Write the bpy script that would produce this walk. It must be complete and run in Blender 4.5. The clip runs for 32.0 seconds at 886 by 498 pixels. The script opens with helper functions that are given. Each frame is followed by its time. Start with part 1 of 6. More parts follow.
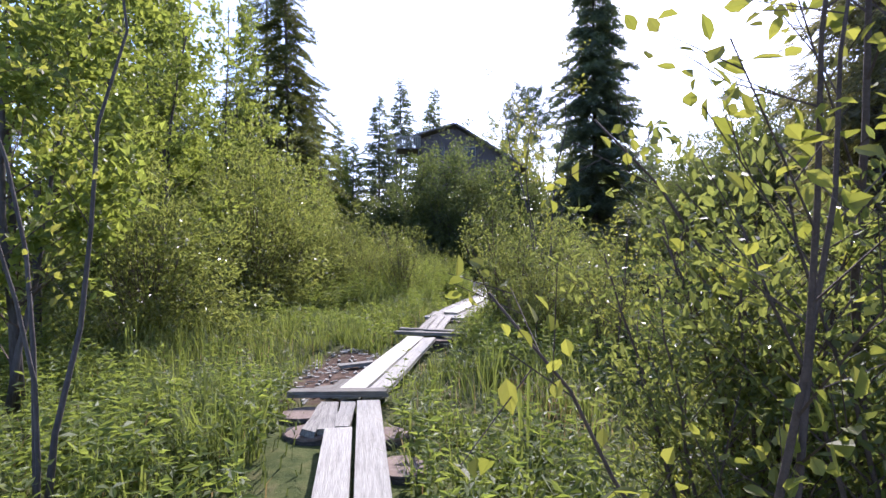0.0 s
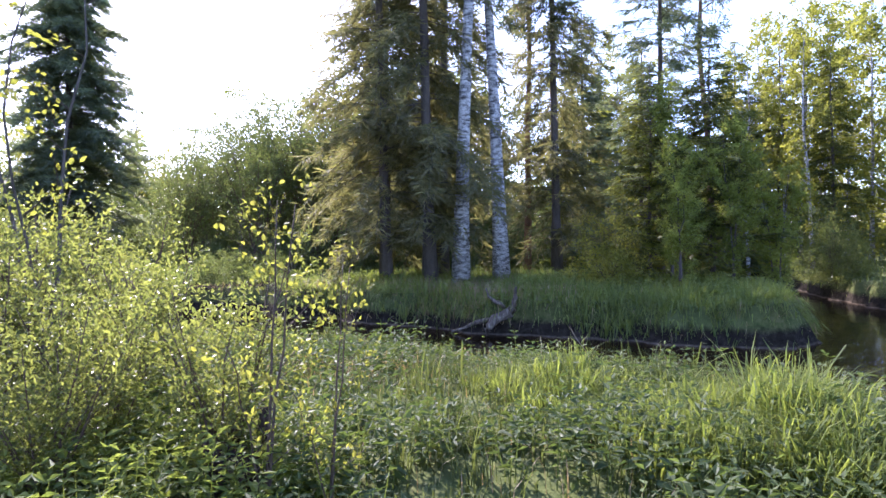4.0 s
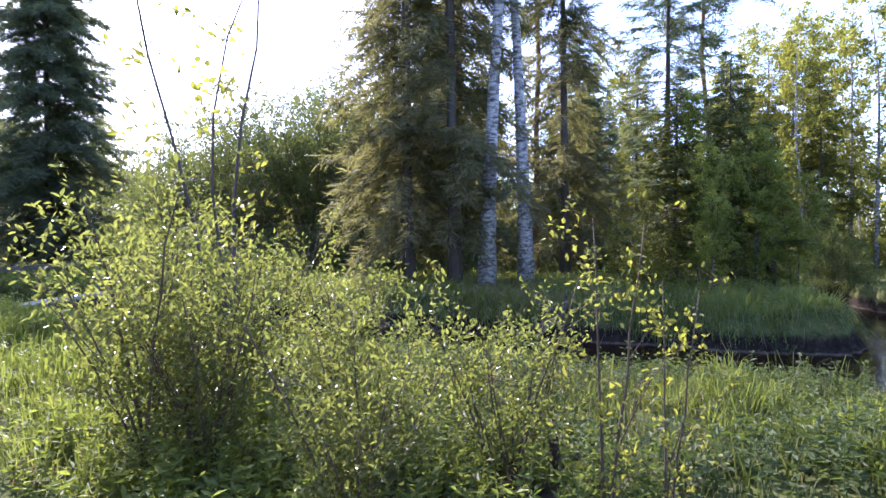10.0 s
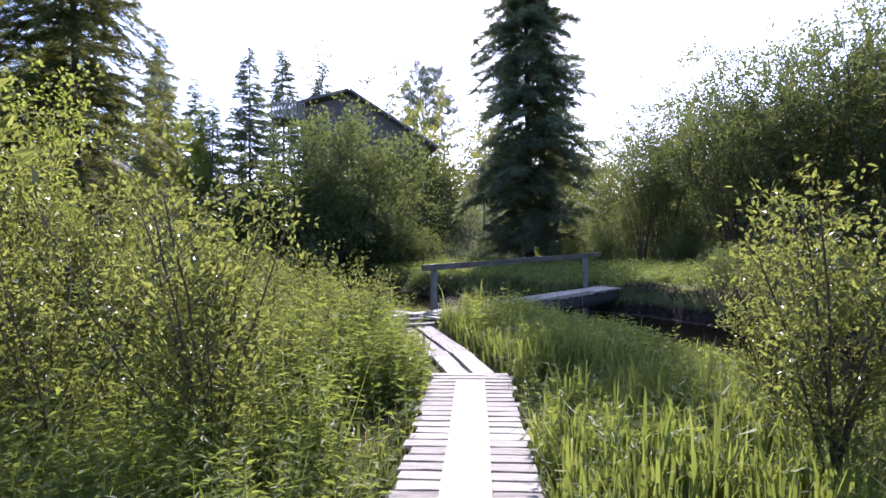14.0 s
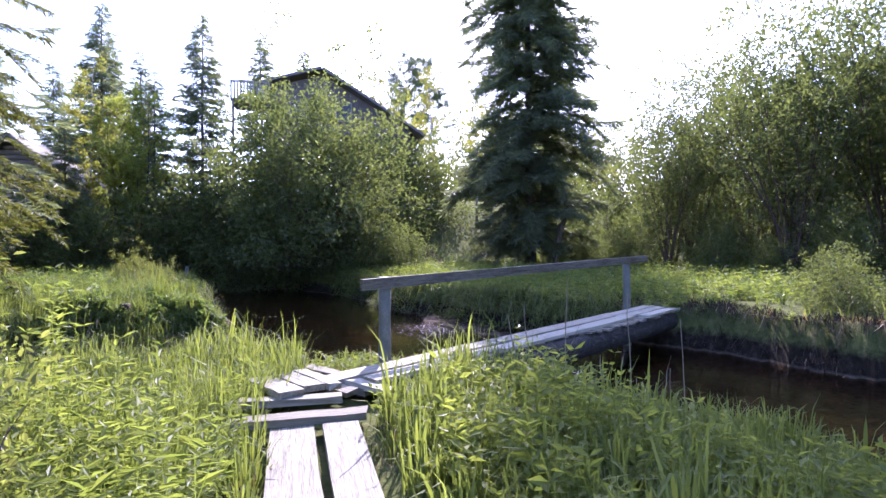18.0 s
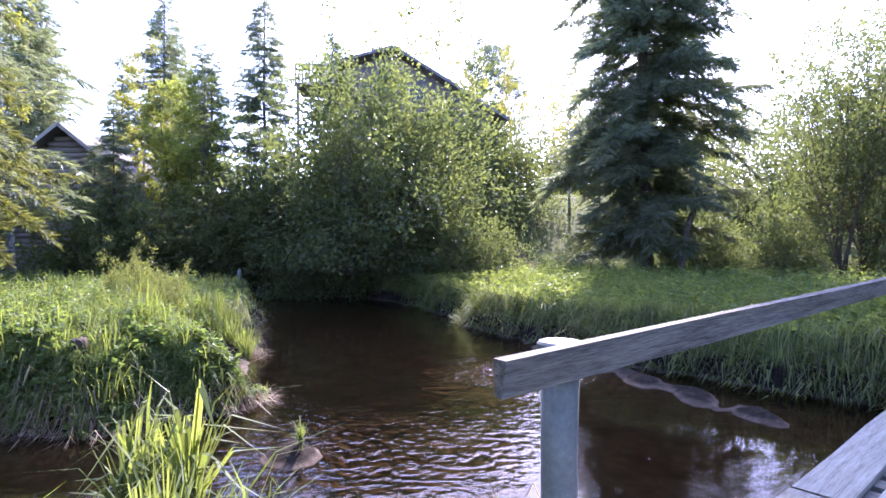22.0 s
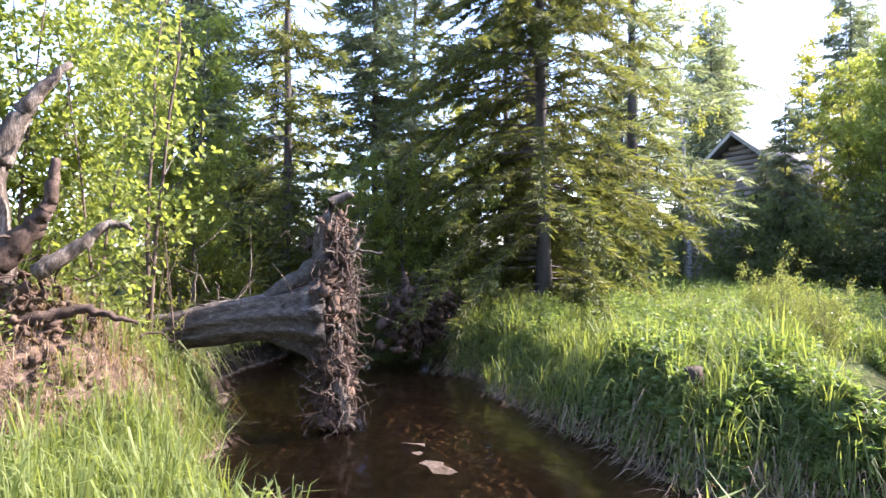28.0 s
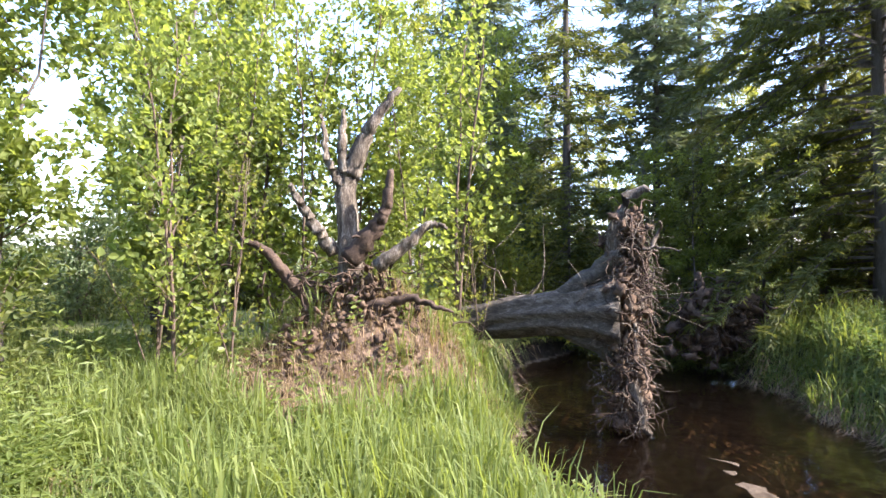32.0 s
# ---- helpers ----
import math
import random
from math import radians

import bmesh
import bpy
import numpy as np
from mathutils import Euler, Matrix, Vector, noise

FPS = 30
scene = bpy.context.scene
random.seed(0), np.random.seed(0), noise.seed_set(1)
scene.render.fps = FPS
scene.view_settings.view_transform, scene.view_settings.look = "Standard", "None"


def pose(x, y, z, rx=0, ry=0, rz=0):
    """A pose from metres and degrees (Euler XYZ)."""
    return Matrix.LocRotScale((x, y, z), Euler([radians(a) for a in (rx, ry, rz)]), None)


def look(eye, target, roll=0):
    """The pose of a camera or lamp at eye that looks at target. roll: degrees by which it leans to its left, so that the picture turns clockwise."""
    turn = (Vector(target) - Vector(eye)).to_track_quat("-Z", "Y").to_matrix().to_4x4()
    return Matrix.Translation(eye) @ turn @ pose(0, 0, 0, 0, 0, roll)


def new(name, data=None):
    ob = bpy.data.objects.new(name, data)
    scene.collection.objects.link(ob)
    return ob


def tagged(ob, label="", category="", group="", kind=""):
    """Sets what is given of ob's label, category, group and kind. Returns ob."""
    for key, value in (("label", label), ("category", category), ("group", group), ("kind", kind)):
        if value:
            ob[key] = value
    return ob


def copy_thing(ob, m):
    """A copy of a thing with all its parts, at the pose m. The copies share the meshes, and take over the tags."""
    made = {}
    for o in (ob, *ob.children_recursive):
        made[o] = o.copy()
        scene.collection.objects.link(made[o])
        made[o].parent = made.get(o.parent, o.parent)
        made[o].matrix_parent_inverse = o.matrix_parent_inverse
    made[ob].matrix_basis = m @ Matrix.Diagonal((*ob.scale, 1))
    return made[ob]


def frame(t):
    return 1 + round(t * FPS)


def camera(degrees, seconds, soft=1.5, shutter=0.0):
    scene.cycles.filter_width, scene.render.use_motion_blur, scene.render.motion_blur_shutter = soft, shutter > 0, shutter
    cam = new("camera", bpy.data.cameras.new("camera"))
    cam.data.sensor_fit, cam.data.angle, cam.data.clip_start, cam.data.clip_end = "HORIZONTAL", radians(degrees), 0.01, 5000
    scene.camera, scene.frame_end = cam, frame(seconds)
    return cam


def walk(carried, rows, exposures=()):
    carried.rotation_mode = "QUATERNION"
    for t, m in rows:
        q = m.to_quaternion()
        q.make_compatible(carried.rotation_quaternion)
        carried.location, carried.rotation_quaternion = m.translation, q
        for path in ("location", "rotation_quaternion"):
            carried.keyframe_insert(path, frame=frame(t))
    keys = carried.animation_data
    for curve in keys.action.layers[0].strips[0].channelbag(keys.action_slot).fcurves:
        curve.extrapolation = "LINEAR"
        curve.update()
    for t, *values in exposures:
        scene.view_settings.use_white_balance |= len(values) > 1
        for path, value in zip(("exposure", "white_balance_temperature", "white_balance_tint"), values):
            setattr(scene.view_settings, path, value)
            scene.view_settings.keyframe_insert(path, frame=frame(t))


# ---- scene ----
cam = camera(76.6, 32.0)
PATH = [
    (0, pose(0.207, 1.070, 1.358, 90.02, -0.09, -0.96)),
    (0.5, pose(0.183, 1.668, 1.444, 89.91, 0.10, 3.96)),
    (1, pose(0.225, 2.250, 1.448, 90.00, 0.18, 5.51)),
    (1.5, pose(0.261, 2.838, 1.458, 89.97, 0.35, 5.55)),
    (2, pose(0.313, 3.285, 1.478, 90.13, 0.20, 2.96)),
    (2.5, pose(0.388, 3.672, 1.464, 90.14, 0.46, -4.94)),
    (3, pose(0.483, 4.009, 1.453, 90.04, 0.66, -14.89)),
    (3.5, pose(0.527, 4.336, 1.463, 90.06, 0.77, -32.43)),
    (4, pose(0.445, 4.572, 1.458, 89.88, 0.75, -50.63)),
    (4.5, pose(0.336, 4.738, 1.459, 89.87, 0.67, -63.05)),
    (6.5, pose(0.032, 4.696, 1.534, 89.97, 0.81, -85.46)),
    (7, pose(-0.012, 4.789, 1.530, 89.84, 0.83, -88.17)),
    (7.5, pose(-0.022, 4.976, 1.525, 89.71, 0.64, -89.10)),
    (8, pose(-0.039, 5.230, 1.529, 89.68, 0.49, -88.59)),
    (8.5, pose(-0.130, 5.564, 1.531, 89.73, 0.39, -84.73)),
    (9, pose(-0.259, 5.810, 1.563, 89.95, 0.26, -74.37)),
    (9.5, pose(-0.494, 6.043, 1.582, 89.99, 0.26, -63.85)),
    (10, pose(-0.681, 6.383, 1.604, 89.76, 0.23, -54.53)),
    (10.5, pose(-0.738, 6.847, 1.635, 89.60, 0.17, -42.91)),
    (11, pose(-0.713, 7.303, 1.628, 89.52, 0.15, -31.35)),
    (11.5, pose(-0.582, 7.774, 1.598, 89.53, 0.46, -24.29)),
    (12, pose(-0.479, 8.278, 1.546, 89.57, 0.56, -19.51)),
    (12.5, pose(-0.379, 8.857, 1.520, 89.61, 0.30, -15.98)),
    (13, pose(-0.206, 9.423, 1.473, 89.48, 0.46, -14.46)),
    (13.5, pose(-0.012, 10.266, 1.487, 89.39, 0.34, -12.80)),
    (14, pose(0.177, 11.178, 1.505, 89.44, 0.36, -12.08)),
    (14.5, pose(0.423, 11.963, 1.505, 89.32, 0.26, -11.35)),
    (16.5, pose(1.238, 15.008, 1.572, 89.44, 0.29, -10.13)),
    (17, pose(1.427, 15.570, 1.545, 89.59, 0.24, -10.62)),
    (17.5, pose(1.630, 16.131, 1.510, 89.63, 0.32, -11.93)),
    (18, pose(1.777, 16.638, 1.424, 89.68, 0.23, -12.85)),
    (18.5, pose(1.932, 17.182, 1.357, 89.65, 0.24, -13.84)),
    (19, pose(2.088, 17.745, 1.361, 89.59, 0.25, -14.55)),
    (19.5, pose(2.203, 18.318, 1.351, 89.73, 0.22, -15.45)),
    (20, pose(2.290, 19.052, 1.278, 89.49, 0.11, -16.14)),
    (20.5, pose(2.161, 19.740, 1.339, 89.51, 0.02, -15.50)),
    (21, pose(1.988, 20.234, 1.411, 89.78, -0.12, -13.64)),
    (21.5, pose(1.980, 20.852, 1.369, 89.63, 0.28, -11.10)),
    (22, pose(1.930, 21.371, 1.432, 89.62, 0.35, -5.51)),
    (22.5, pose(1.816, 21.791, 1.505, 89.87, 0.24, -0.01)),
    (23, pose(1.830, 22.130, 1.507, 90.03, 0.42, 4.36)),
    (23.5, pose(1.992, 22.465, 1.545, 89.90, 0.73, 7.34)),
    (24, pose(2.017, 22.709, 1.581, 90.15, 0.56, 9.77)),
    (24.5, pose(2.008, 22.891, 1.576, 90.12, 0.35, 17.06)),
    (26.5, pose(1.725, 23.234, 1.500, 90.54, 0.13, 39.02)),
    (27, pose(1.720, 23.218, 1.506, 90.49, 0.17, 46.06)),
    (27.5, pose(1.725, 23.200, 1.520, 90.40, 0.08, 52.53)),
    (28, pose(1.728, 23.185, 1.525, 90.38, 0.01, 57.52)),
    (28.5, pose(1.734, 23.177, 1.524, 90.38, -0.02, 61.34)),
    (29, pose(1.748, 23.180, 1.524, 90.40, -0.03, 64.38)),
    (29.5, pose(1.751, 23.194, 1.525, 90.34, -0.08, 66.70)),
    (30, pose(1.750, 23.200, 1.504, 90.35, -0.09, 68.56)),
    (30.5, pose(1.728, 23.250, 1.465, 90.19, -0.01, 69.31)),
    (31, pose(1.655, 23.245, 1.465, 90.27, 0.02, 69.67)),
    (31.5, pose(1.610, 23.061, 1.456, 90.46, -0.07, 73.98)),
    (32, pose(1.587, 22.901, 1.472, 90.55, 0.08, 84.24)),
]
EXPOSURE = [(0.0, 1.2, 5350, 31), (3.0, 1.5, 5350, 32), (4.5, 2.42, 5450, 34), (6.5, 2.2, 5450, 34), (8.5, 2.24, 5450, 36), (10.5, 1.9, 5400, 33), (13.0, 1.4, 5400, 36), (15.0, 1.6, 5400, 34), (17.0, 1.9, 5350, 38), (19.0, 2.2, 5300, 40), (21.0, 2.5, 5250, 42),
            (24.5, 2.92, 5250, 43), (26.5, 3.1, 5400, 33), (28.0, 2.9, 5700, 30), (30.5, 2.82, 5950, 28), (32.0, 2.75, 5800, 22)]
walk(cam, PATH, exposures=EXPOSURE)

# ---- world, sun ----
SUN_AZ, SUN_EL = radians(18.5), radians(40)     # azimuth from +y towards +x
world = bpy.data.worlds.new("sky")
scene.world = world
world.use_nodes = True
wn = world.node_tree
wn.nodes.clear()
sky = wn.nodes.new("ShaderNodeTexSky")
sky.sky_type, sky.sun_disc = 'NISHITA', False
sky.sun_elevation, sky.sun_rotation = SUN_EL, SUN_AZ
sky.air_density, sky.dust_density, sky.ozone_density = 1.0, 1.3, 1.2
bg = wn.nodes.new("ShaderNodeBackground")
bg.inputs["Strength"].default_value = 0.15
wout = wn.nodes.new("ShaderNodeOutputWorld")
wn.links.new(sky.outputs[0], bg.inputs[0])
wn.links.new(bg.outputs[0], wout.inputs[0])
sun_data = bpy.data.lights.new("sun", 'SUN')
sun_data.energy, sun_data.angle, sun_data.color = 3.9, radians(0.6), (1.0, 0.90, 0.72)
sun = new("sun", sun_data)
sun.matrix_world = look((math.sin(SUN_AZ) * math.cos(SUN_EL) * 80, math.cos(SUN_AZ) * math.cos(SUN_EL) * 80, math.sin(SUN_EL) * 80), (0, 0, 0))


# ---- materials ----
def mat(name):
    m = bpy.data.materials.new(name)
    m.use_nodes = True
    t = m.node_tree
    t.nodes.clear()
    return m, t, t.nodes.new("ShaderNodeOutputMaterial")


def node(t, kind, **values):
    n = t.nodes.new(kind)
    for k, v in values.items():
        n.inputs[k.replace("_", " ")].default_value = v
    return n


def ramp(t, stops, source):
    r = t.nodes.new("ShaderNodeValToRGB")
    e = r.color_ramp.elements
    while len(e) < len(stops):
        e.new(0.5)
    for el, (p, c) in zip(e, stops):
        el.position, el.color = p, (*c, 1)
    t.links.new(source, r.inputs[0])
    return r.outputs[0]


def leaf_material(name, dark, light, translucency=0.45, gloss=0.35):
    """Leaf: diffuse, translucent and a thin waxy gloss; colour varies from leaf to leaf."""
    m, t, out = mat(name)
    geo = t.nodes.new("ShaderNodeNewGeometry")
    tex = t.nodes.new("ShaderNodeTexCoord")
    big = node(t, "ShaderNodeTexNoise", Scale=0.6, Detail=2.0)
    t.links.new(tex.outputs["Object"], big.inputs["Vector"])
    mix = t.nodes.new("ShaderNodeMath")
    mix.operation = 'MULTIPLY_ADD'
    mix.inputs[1].default_value, mix.inputs[2].default_value = 0.55, 0.0
    t.links.new(geo.outputs["Random Per Island"], mix.inputs[0])
    add = t.nodes.new("ShaderNodeMath")
    add.operation = 'MULTIPLY_ADD'
    add.inputs[1].default_value = 0.45
    t.links.new(big.outputs[0], add.inputs[0])
    t.links.new(mix.outputs[0], add.inputs[2])
    mid = tuple((a + b) / 2 for a, b in zip(dark, light))
    col = ramp(t, [(0.1, dark), (0.5, mid), (0.9, light)], add.outputs[0])
    dif = node(t, "ShaderNodeBsdfPrincipled", Roughness=gloss)
    dif.inputs["Specular IOR Level"].default_value = 0.28
    trn = t.nodes.new("ShaderNodeBsdfTranslucent")
    warm = t.nodes.new("ShaderNodeMix")
    warm.data_type, warm.blend_type = 'RGBA', 'MULTIPLY'
    warm.inputs[0].default_value = 1.0
    t.links.new(col, warm.inputs[6])
    warm.inputs[7].default_value = (1.75, 1.7, 0.85, 1)
    ms = node(t, "ShaderNodeMixShader", Fac=translucency)
    t.links.new(col, dif.inputs["Base Color"])
    t.links.new(warm.outputs[2], trn.inputs["Color"])
    t.links.new(dif.outputs[0], ms.inputs[1])
    t.links.new(trn.outputs[0], ms.inputs[2])
    t.links.new(ms.outputs[0], out.inputs[0])
    return m


def rough_material(name, stops, scale, stretch=(1, 1, 1), roughness=0.85, bump=0.4, fine=6.0, per_object=0.0, coords="Object"):
    """Grain and stains at two scales with a fine relief: wood, bark, soil, stone."""
    m, t, out = mat(name)
    tex = t.nodes.new("ShaderNodeTexCoord")
    mp = t.nodes.new("ShaderNodeMapping")
    mp.inputs["Scale"].default_value = stretch
    t.links.new(tex.outputs[coords], mp.inputs["Vector"])
    a = node(t, "ShaderNodeTexNoise", Scale=scale, Detail=6.0, Roughness=0.65)
    b = node(t, "ShaderNodeTexNoise", Scale=scale * fine, Detail=4.0, Roughness=0.7)
    t.links.new(mp.outputs[0], a.inputs["Vector"])
    t.links.new(mp.outputs[0], b.inputs["Vector"])
    s = t.nodes.new("ShaderNodeMath")
    s.operation = 'MULTIPLY_ADD'
    s.inputs[1].default_value = 0.45
    t.links.new(b.outputs[0], s.inputs[0])
    s2 = t.nodes.new("ShaderNodeMath")
    s2.operation = 'MULTIPLY_ADD'
    s2.inputs[1].default_value = 0.55
    t.links.new(a.outputs[0], s2.inputs[0])
    t.links.new(s2.outputs[0], s.inputs[2])
    info = t.nodes.new("ShaderNodeObjectInfo")
    s3 = t.nodes.new("ShaderNodeMath")
    s3.operation = 'MULTIPLY_ADD'
    s3.inputs[1].default_value = per_object
    s2.inputs[2].default_value = -per_object / 2
    t.links.new(info.outputs["Random"], s3.inputs[0])
    t.links.new(s.outputs[0], s3.inputs[2])
    col = ramp(t, stops, s3.outputs[0])
    p = node(t, "ShaderNodeBsdfPrincipled", Roughness=roughness)
    p.inputs["Specular IOR Level"].default_value = 0.25
    bp = node(t, "ShaderNodeBump", Strength=bump, Distance=0.02)
    t.links.new(s.outputs[0], bp.inputs["Height"])
    t.links.new(bp.outputs[0], p.inputs["Normal"])
    t.links.new(col, p.inputs["Base Color"])
    t.links.new(p.outputs[0], out.inputs[0])
    return m


GRASS = leaf_material("grass_blades", (0.076, 0.10, 0.031), (0.168, 0.195, 0.060), 0.5, 0.6)
SEDGE = leaf_material("sedge_blades", (0.082, 0.115, 0.031), (0.184, 0.215, 0.060), 0.5, 0.55)
DRY = leaf_material("dry_grass", (0.133, 0.095, 0.054), (0.347, 0.26, 0.168), 0.35, 0.6)
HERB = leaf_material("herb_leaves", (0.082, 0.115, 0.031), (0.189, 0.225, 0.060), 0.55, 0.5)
WILLOW = leaf_material("willow_leaves", (0.073, 0.094, 0.034), (0.178, 0.195, 0.066), 0.6, 0.3)
BIRCH_LEAF = leaf_material("birch_leaves", (0.112, 0.13, 0.029), (0.240, 0.24, 0.060), 0.58, 0.5)
FRESH_LEAF = leaf_material("fresh_leaves", (0.102, 0.136, 0.034), (0.224, 0.255, 0.066), 0.57, 0.42)
ALDER_LEAF = leaf_material("alder_leaves", (0.052, 0.074, 0.034), (0.13, 0.153, 0.062), 0.5, 0.55)
NEEDLE = leaf_material("spruce_needles", (0.071, 0.098, 0.072), (0.163, 0.185, 0.120), 0.52, 0.5)
# yellower copy of NEEDLE: sunlight on the boughs is put into the colour
NEEDLE_LIT = leaf_material("sunlit_spruce_needles", (0.042, 0.058, 0.019), (0.142, 0.146, 0.036), 0.45, 0.6)
NEEDLE_OLD = leaf_material("shaggy_spruce_needles", (0.082, 0.088, 0.05), (0.19, 0.18, 0.098), 0.52, 0.65)
# darker copy of HERB: the pool side's shade is put into the leaf colour
SHADED_HERB = leaf_material("shaded_herb_leaves", (0.034, 0.056, 0.02), (0.085, 0.115, 0.036), 0.42, 0.6)
RASPBERRY = leaf_material("raspberry_leaves", (0.062, 0.102, 0.03), (0.145, 0.195, 0.058), 0.48, 0.5)
# darker copy of GRASS, with shade put into the blade colour
MEADOW = leaf_material("shaded_meadow_blades", (0.037, 0.052, 0.020), (0.092, 0.112, 0.041), 0.5, 0.6)
PINE_NEEDLE = leaf_material("pine_needles", (0.041, 0.07, 0.036), (0.092, 0.12, 0.060), 0.25, 0.5)
BARK = rough_material("grey_bark", [(0.3, (0.035, 0.028, 0.024)), (0.7, (0.14, 0.12, 0.10))], 9, (1, 1, 0.25))
PINE_BARK = rough_material("pine_bark", [(0.3, (0.07, 0.035, 0.02)), (0.7, (0.26, 0.15, 0.09))], 8, (1, 1, 0.3))
BIRCH_BARK = rough_material("birch_bark", [(0.40, (0.03, 0.027, 0.024)), (0.475, (0.16, 0.155, 0.145)), (0.53, (0.40, 0.39, 0.37)), (0.7, (0.58, 0.57, 0.54))], 4, (1, 1, 2.6))
TWIG = rough_material("twig_bark", [(0.3, (0.05, 0.035, 0.025)), (0.7, (0.14, 0.10, 0.07))], 20)
PLANK = rough_material("weathered_plank", [(0.3, (0.11, 0.1, 0.078)), (0.44, (0.255, 0.238, 0.185)), (0.57, (0.355, 0.335, 0.265)), (0.75, (0.47, 0.45, 0.36))], 3.0, (0.6, 9, 9), 0.75, 0.7, 5, 0.2)
FRESH = rough_material("newer_pale_plank", [(0.2, (0.29, 0.262, 0.195)), (0.5, (0.45, 0.418, 0.325)), (0.8, (0.57, 0.535, 0.43))], 3.0, (0.6, 9, 9), 0.7, 0.3, 5, 0.1)
PLANK_DARK = rough_material("old_grey_plank", [(0.32, (0.05, 0.044, 0.033)), (0.46, (0.14, 0.127, 0.095)), (0.58, (0.20, 0.184, 0.14)), (0.75, (0.31, 0.29, 0.225))], 3.0, (0.6, 9, 9), 0.8, 0.6, 5, 0.25)
LOG = rough_material("weathered_log", [(0.35, (0.02, 0.017, 0.013)), (0.52, (0.07, 0.06, 0.046)), (0.7, (0.19, 0.172, 0.135))], 3, (0.5, 7, 7), 0.8, 0.6)
ROOTWOOD = rough_material("bleached_root_wood", [(0.35, (0.022, 0.016, 0.011)), (0.5, (0.09, 0.07, 0.05)), (0.66, (0.31, 0.275, 0.215))], 4, (4, 4, 0.7), 0.85, 1.0)
BARE_LOG = rough_material("barkless_grey_log", [(0.35, (0.02, 0.016, 0.012)), (0.5, (0.08, 0.066, 0.05)), (0.68, (0.24, 0.215, 0.17))], 4, (3.5, 1.0, 5), 0.85, 0.9)
DRYWOOD = rough_material("dry_stalk", [(0.3, (0.15, 0.115, 0.075)), (0.7, (0.30, 0.245, 0.17))], 20)
ROOT = rough_material("dark_root", [(0.3, (0.014, 0.009, 0.006)), (0.52, (0.055, 0.036, 0.024)), (0.72, (0.17, 0.12, 0.08))], 7, (1, 1, 1), 0.85, 0.8)
SOIL = rough_material("root_soil", [(0.3, (0.028, 0.018, 0.011)), (0.55, (0.10, 0.066, 0.042)), (0.75, (0.23, 0.165, 0.11))], 5, (1, 1, 1), 0.95, 1.0)
STONE = rough_material("pale_boulder", [(0.25, (0.2, 0.19, 0.18)), (0.8, (0.5, 0.49, 0.47))], 3, (1, 1, 1), 0.8, 0.5)
HOUSE_WOOD = rough_material("dark_brown_boarding", [(0.25, (0.09, 0.075, 0.065)), (0.8, (0.2, 0.17, 0.15))], 2, (6, 6, 0.4), 0.8, 0.5)
ROOF = rough_material("grey_roofing", [(0.25, (0.10, 0.09, 0.085)), (0.8, (0.24, 0.22, 0.20))], 1.2, (1, 1, 1), 0.85, 0.5)
CABIN_WOOD = rough_material("grey_log_wall", [(0.25, (0.12, 0.10, 0.08)), (0.8, (0.34, 0.29, 0.24))], 2, (0.5, 0.5, 6), 0.85, 0.5)
TARRED = rough_material("tarred_beam", [(0.34, (0.008, 0.008, 0.007)), (0.52, (0.034, 0.032, 0.028)), (0.68, (0.15, 0.14, 0.125))], 3, (0.5, 7, 7), 0.7, 1.2)
LICHEN = rough_material("lichen_bark", [(0.3, (0.07, 0.06, 0.05)), (0.5, (0.16, 0.145, 0.125)), (0.7, (0.32, 0.31, 0.28))], 9, (1, 1, 0.5), 0.85, 0.6)
CUT = rough_material("cut_log_end", [(0.3, (0.09, 0.062, 0.042)), (0.55, (0.22, 0.165, 0.12)), (0.75, (0.36, 0.29, 0.22))], 6, (1, 1, 1), 0.8, 0.5)
GLASS_DARK = rough_material("dark_pane", [(0.2, (0.03, 0.035, 0.04)), (0.8, (0.06, 0.065, 0.07))], 1, (1, 1, 1), 0.08, 0.02)
BLUE = rough_material("blue_grey_paint", [(0.25, (0.075, 0.077, 0.065)), (0.55, (0.145, 0.15, 0.128)), (0.8, (0.26, 0.262, 0.22))], 6, (1, 1, 1), 0.6, 0.2)


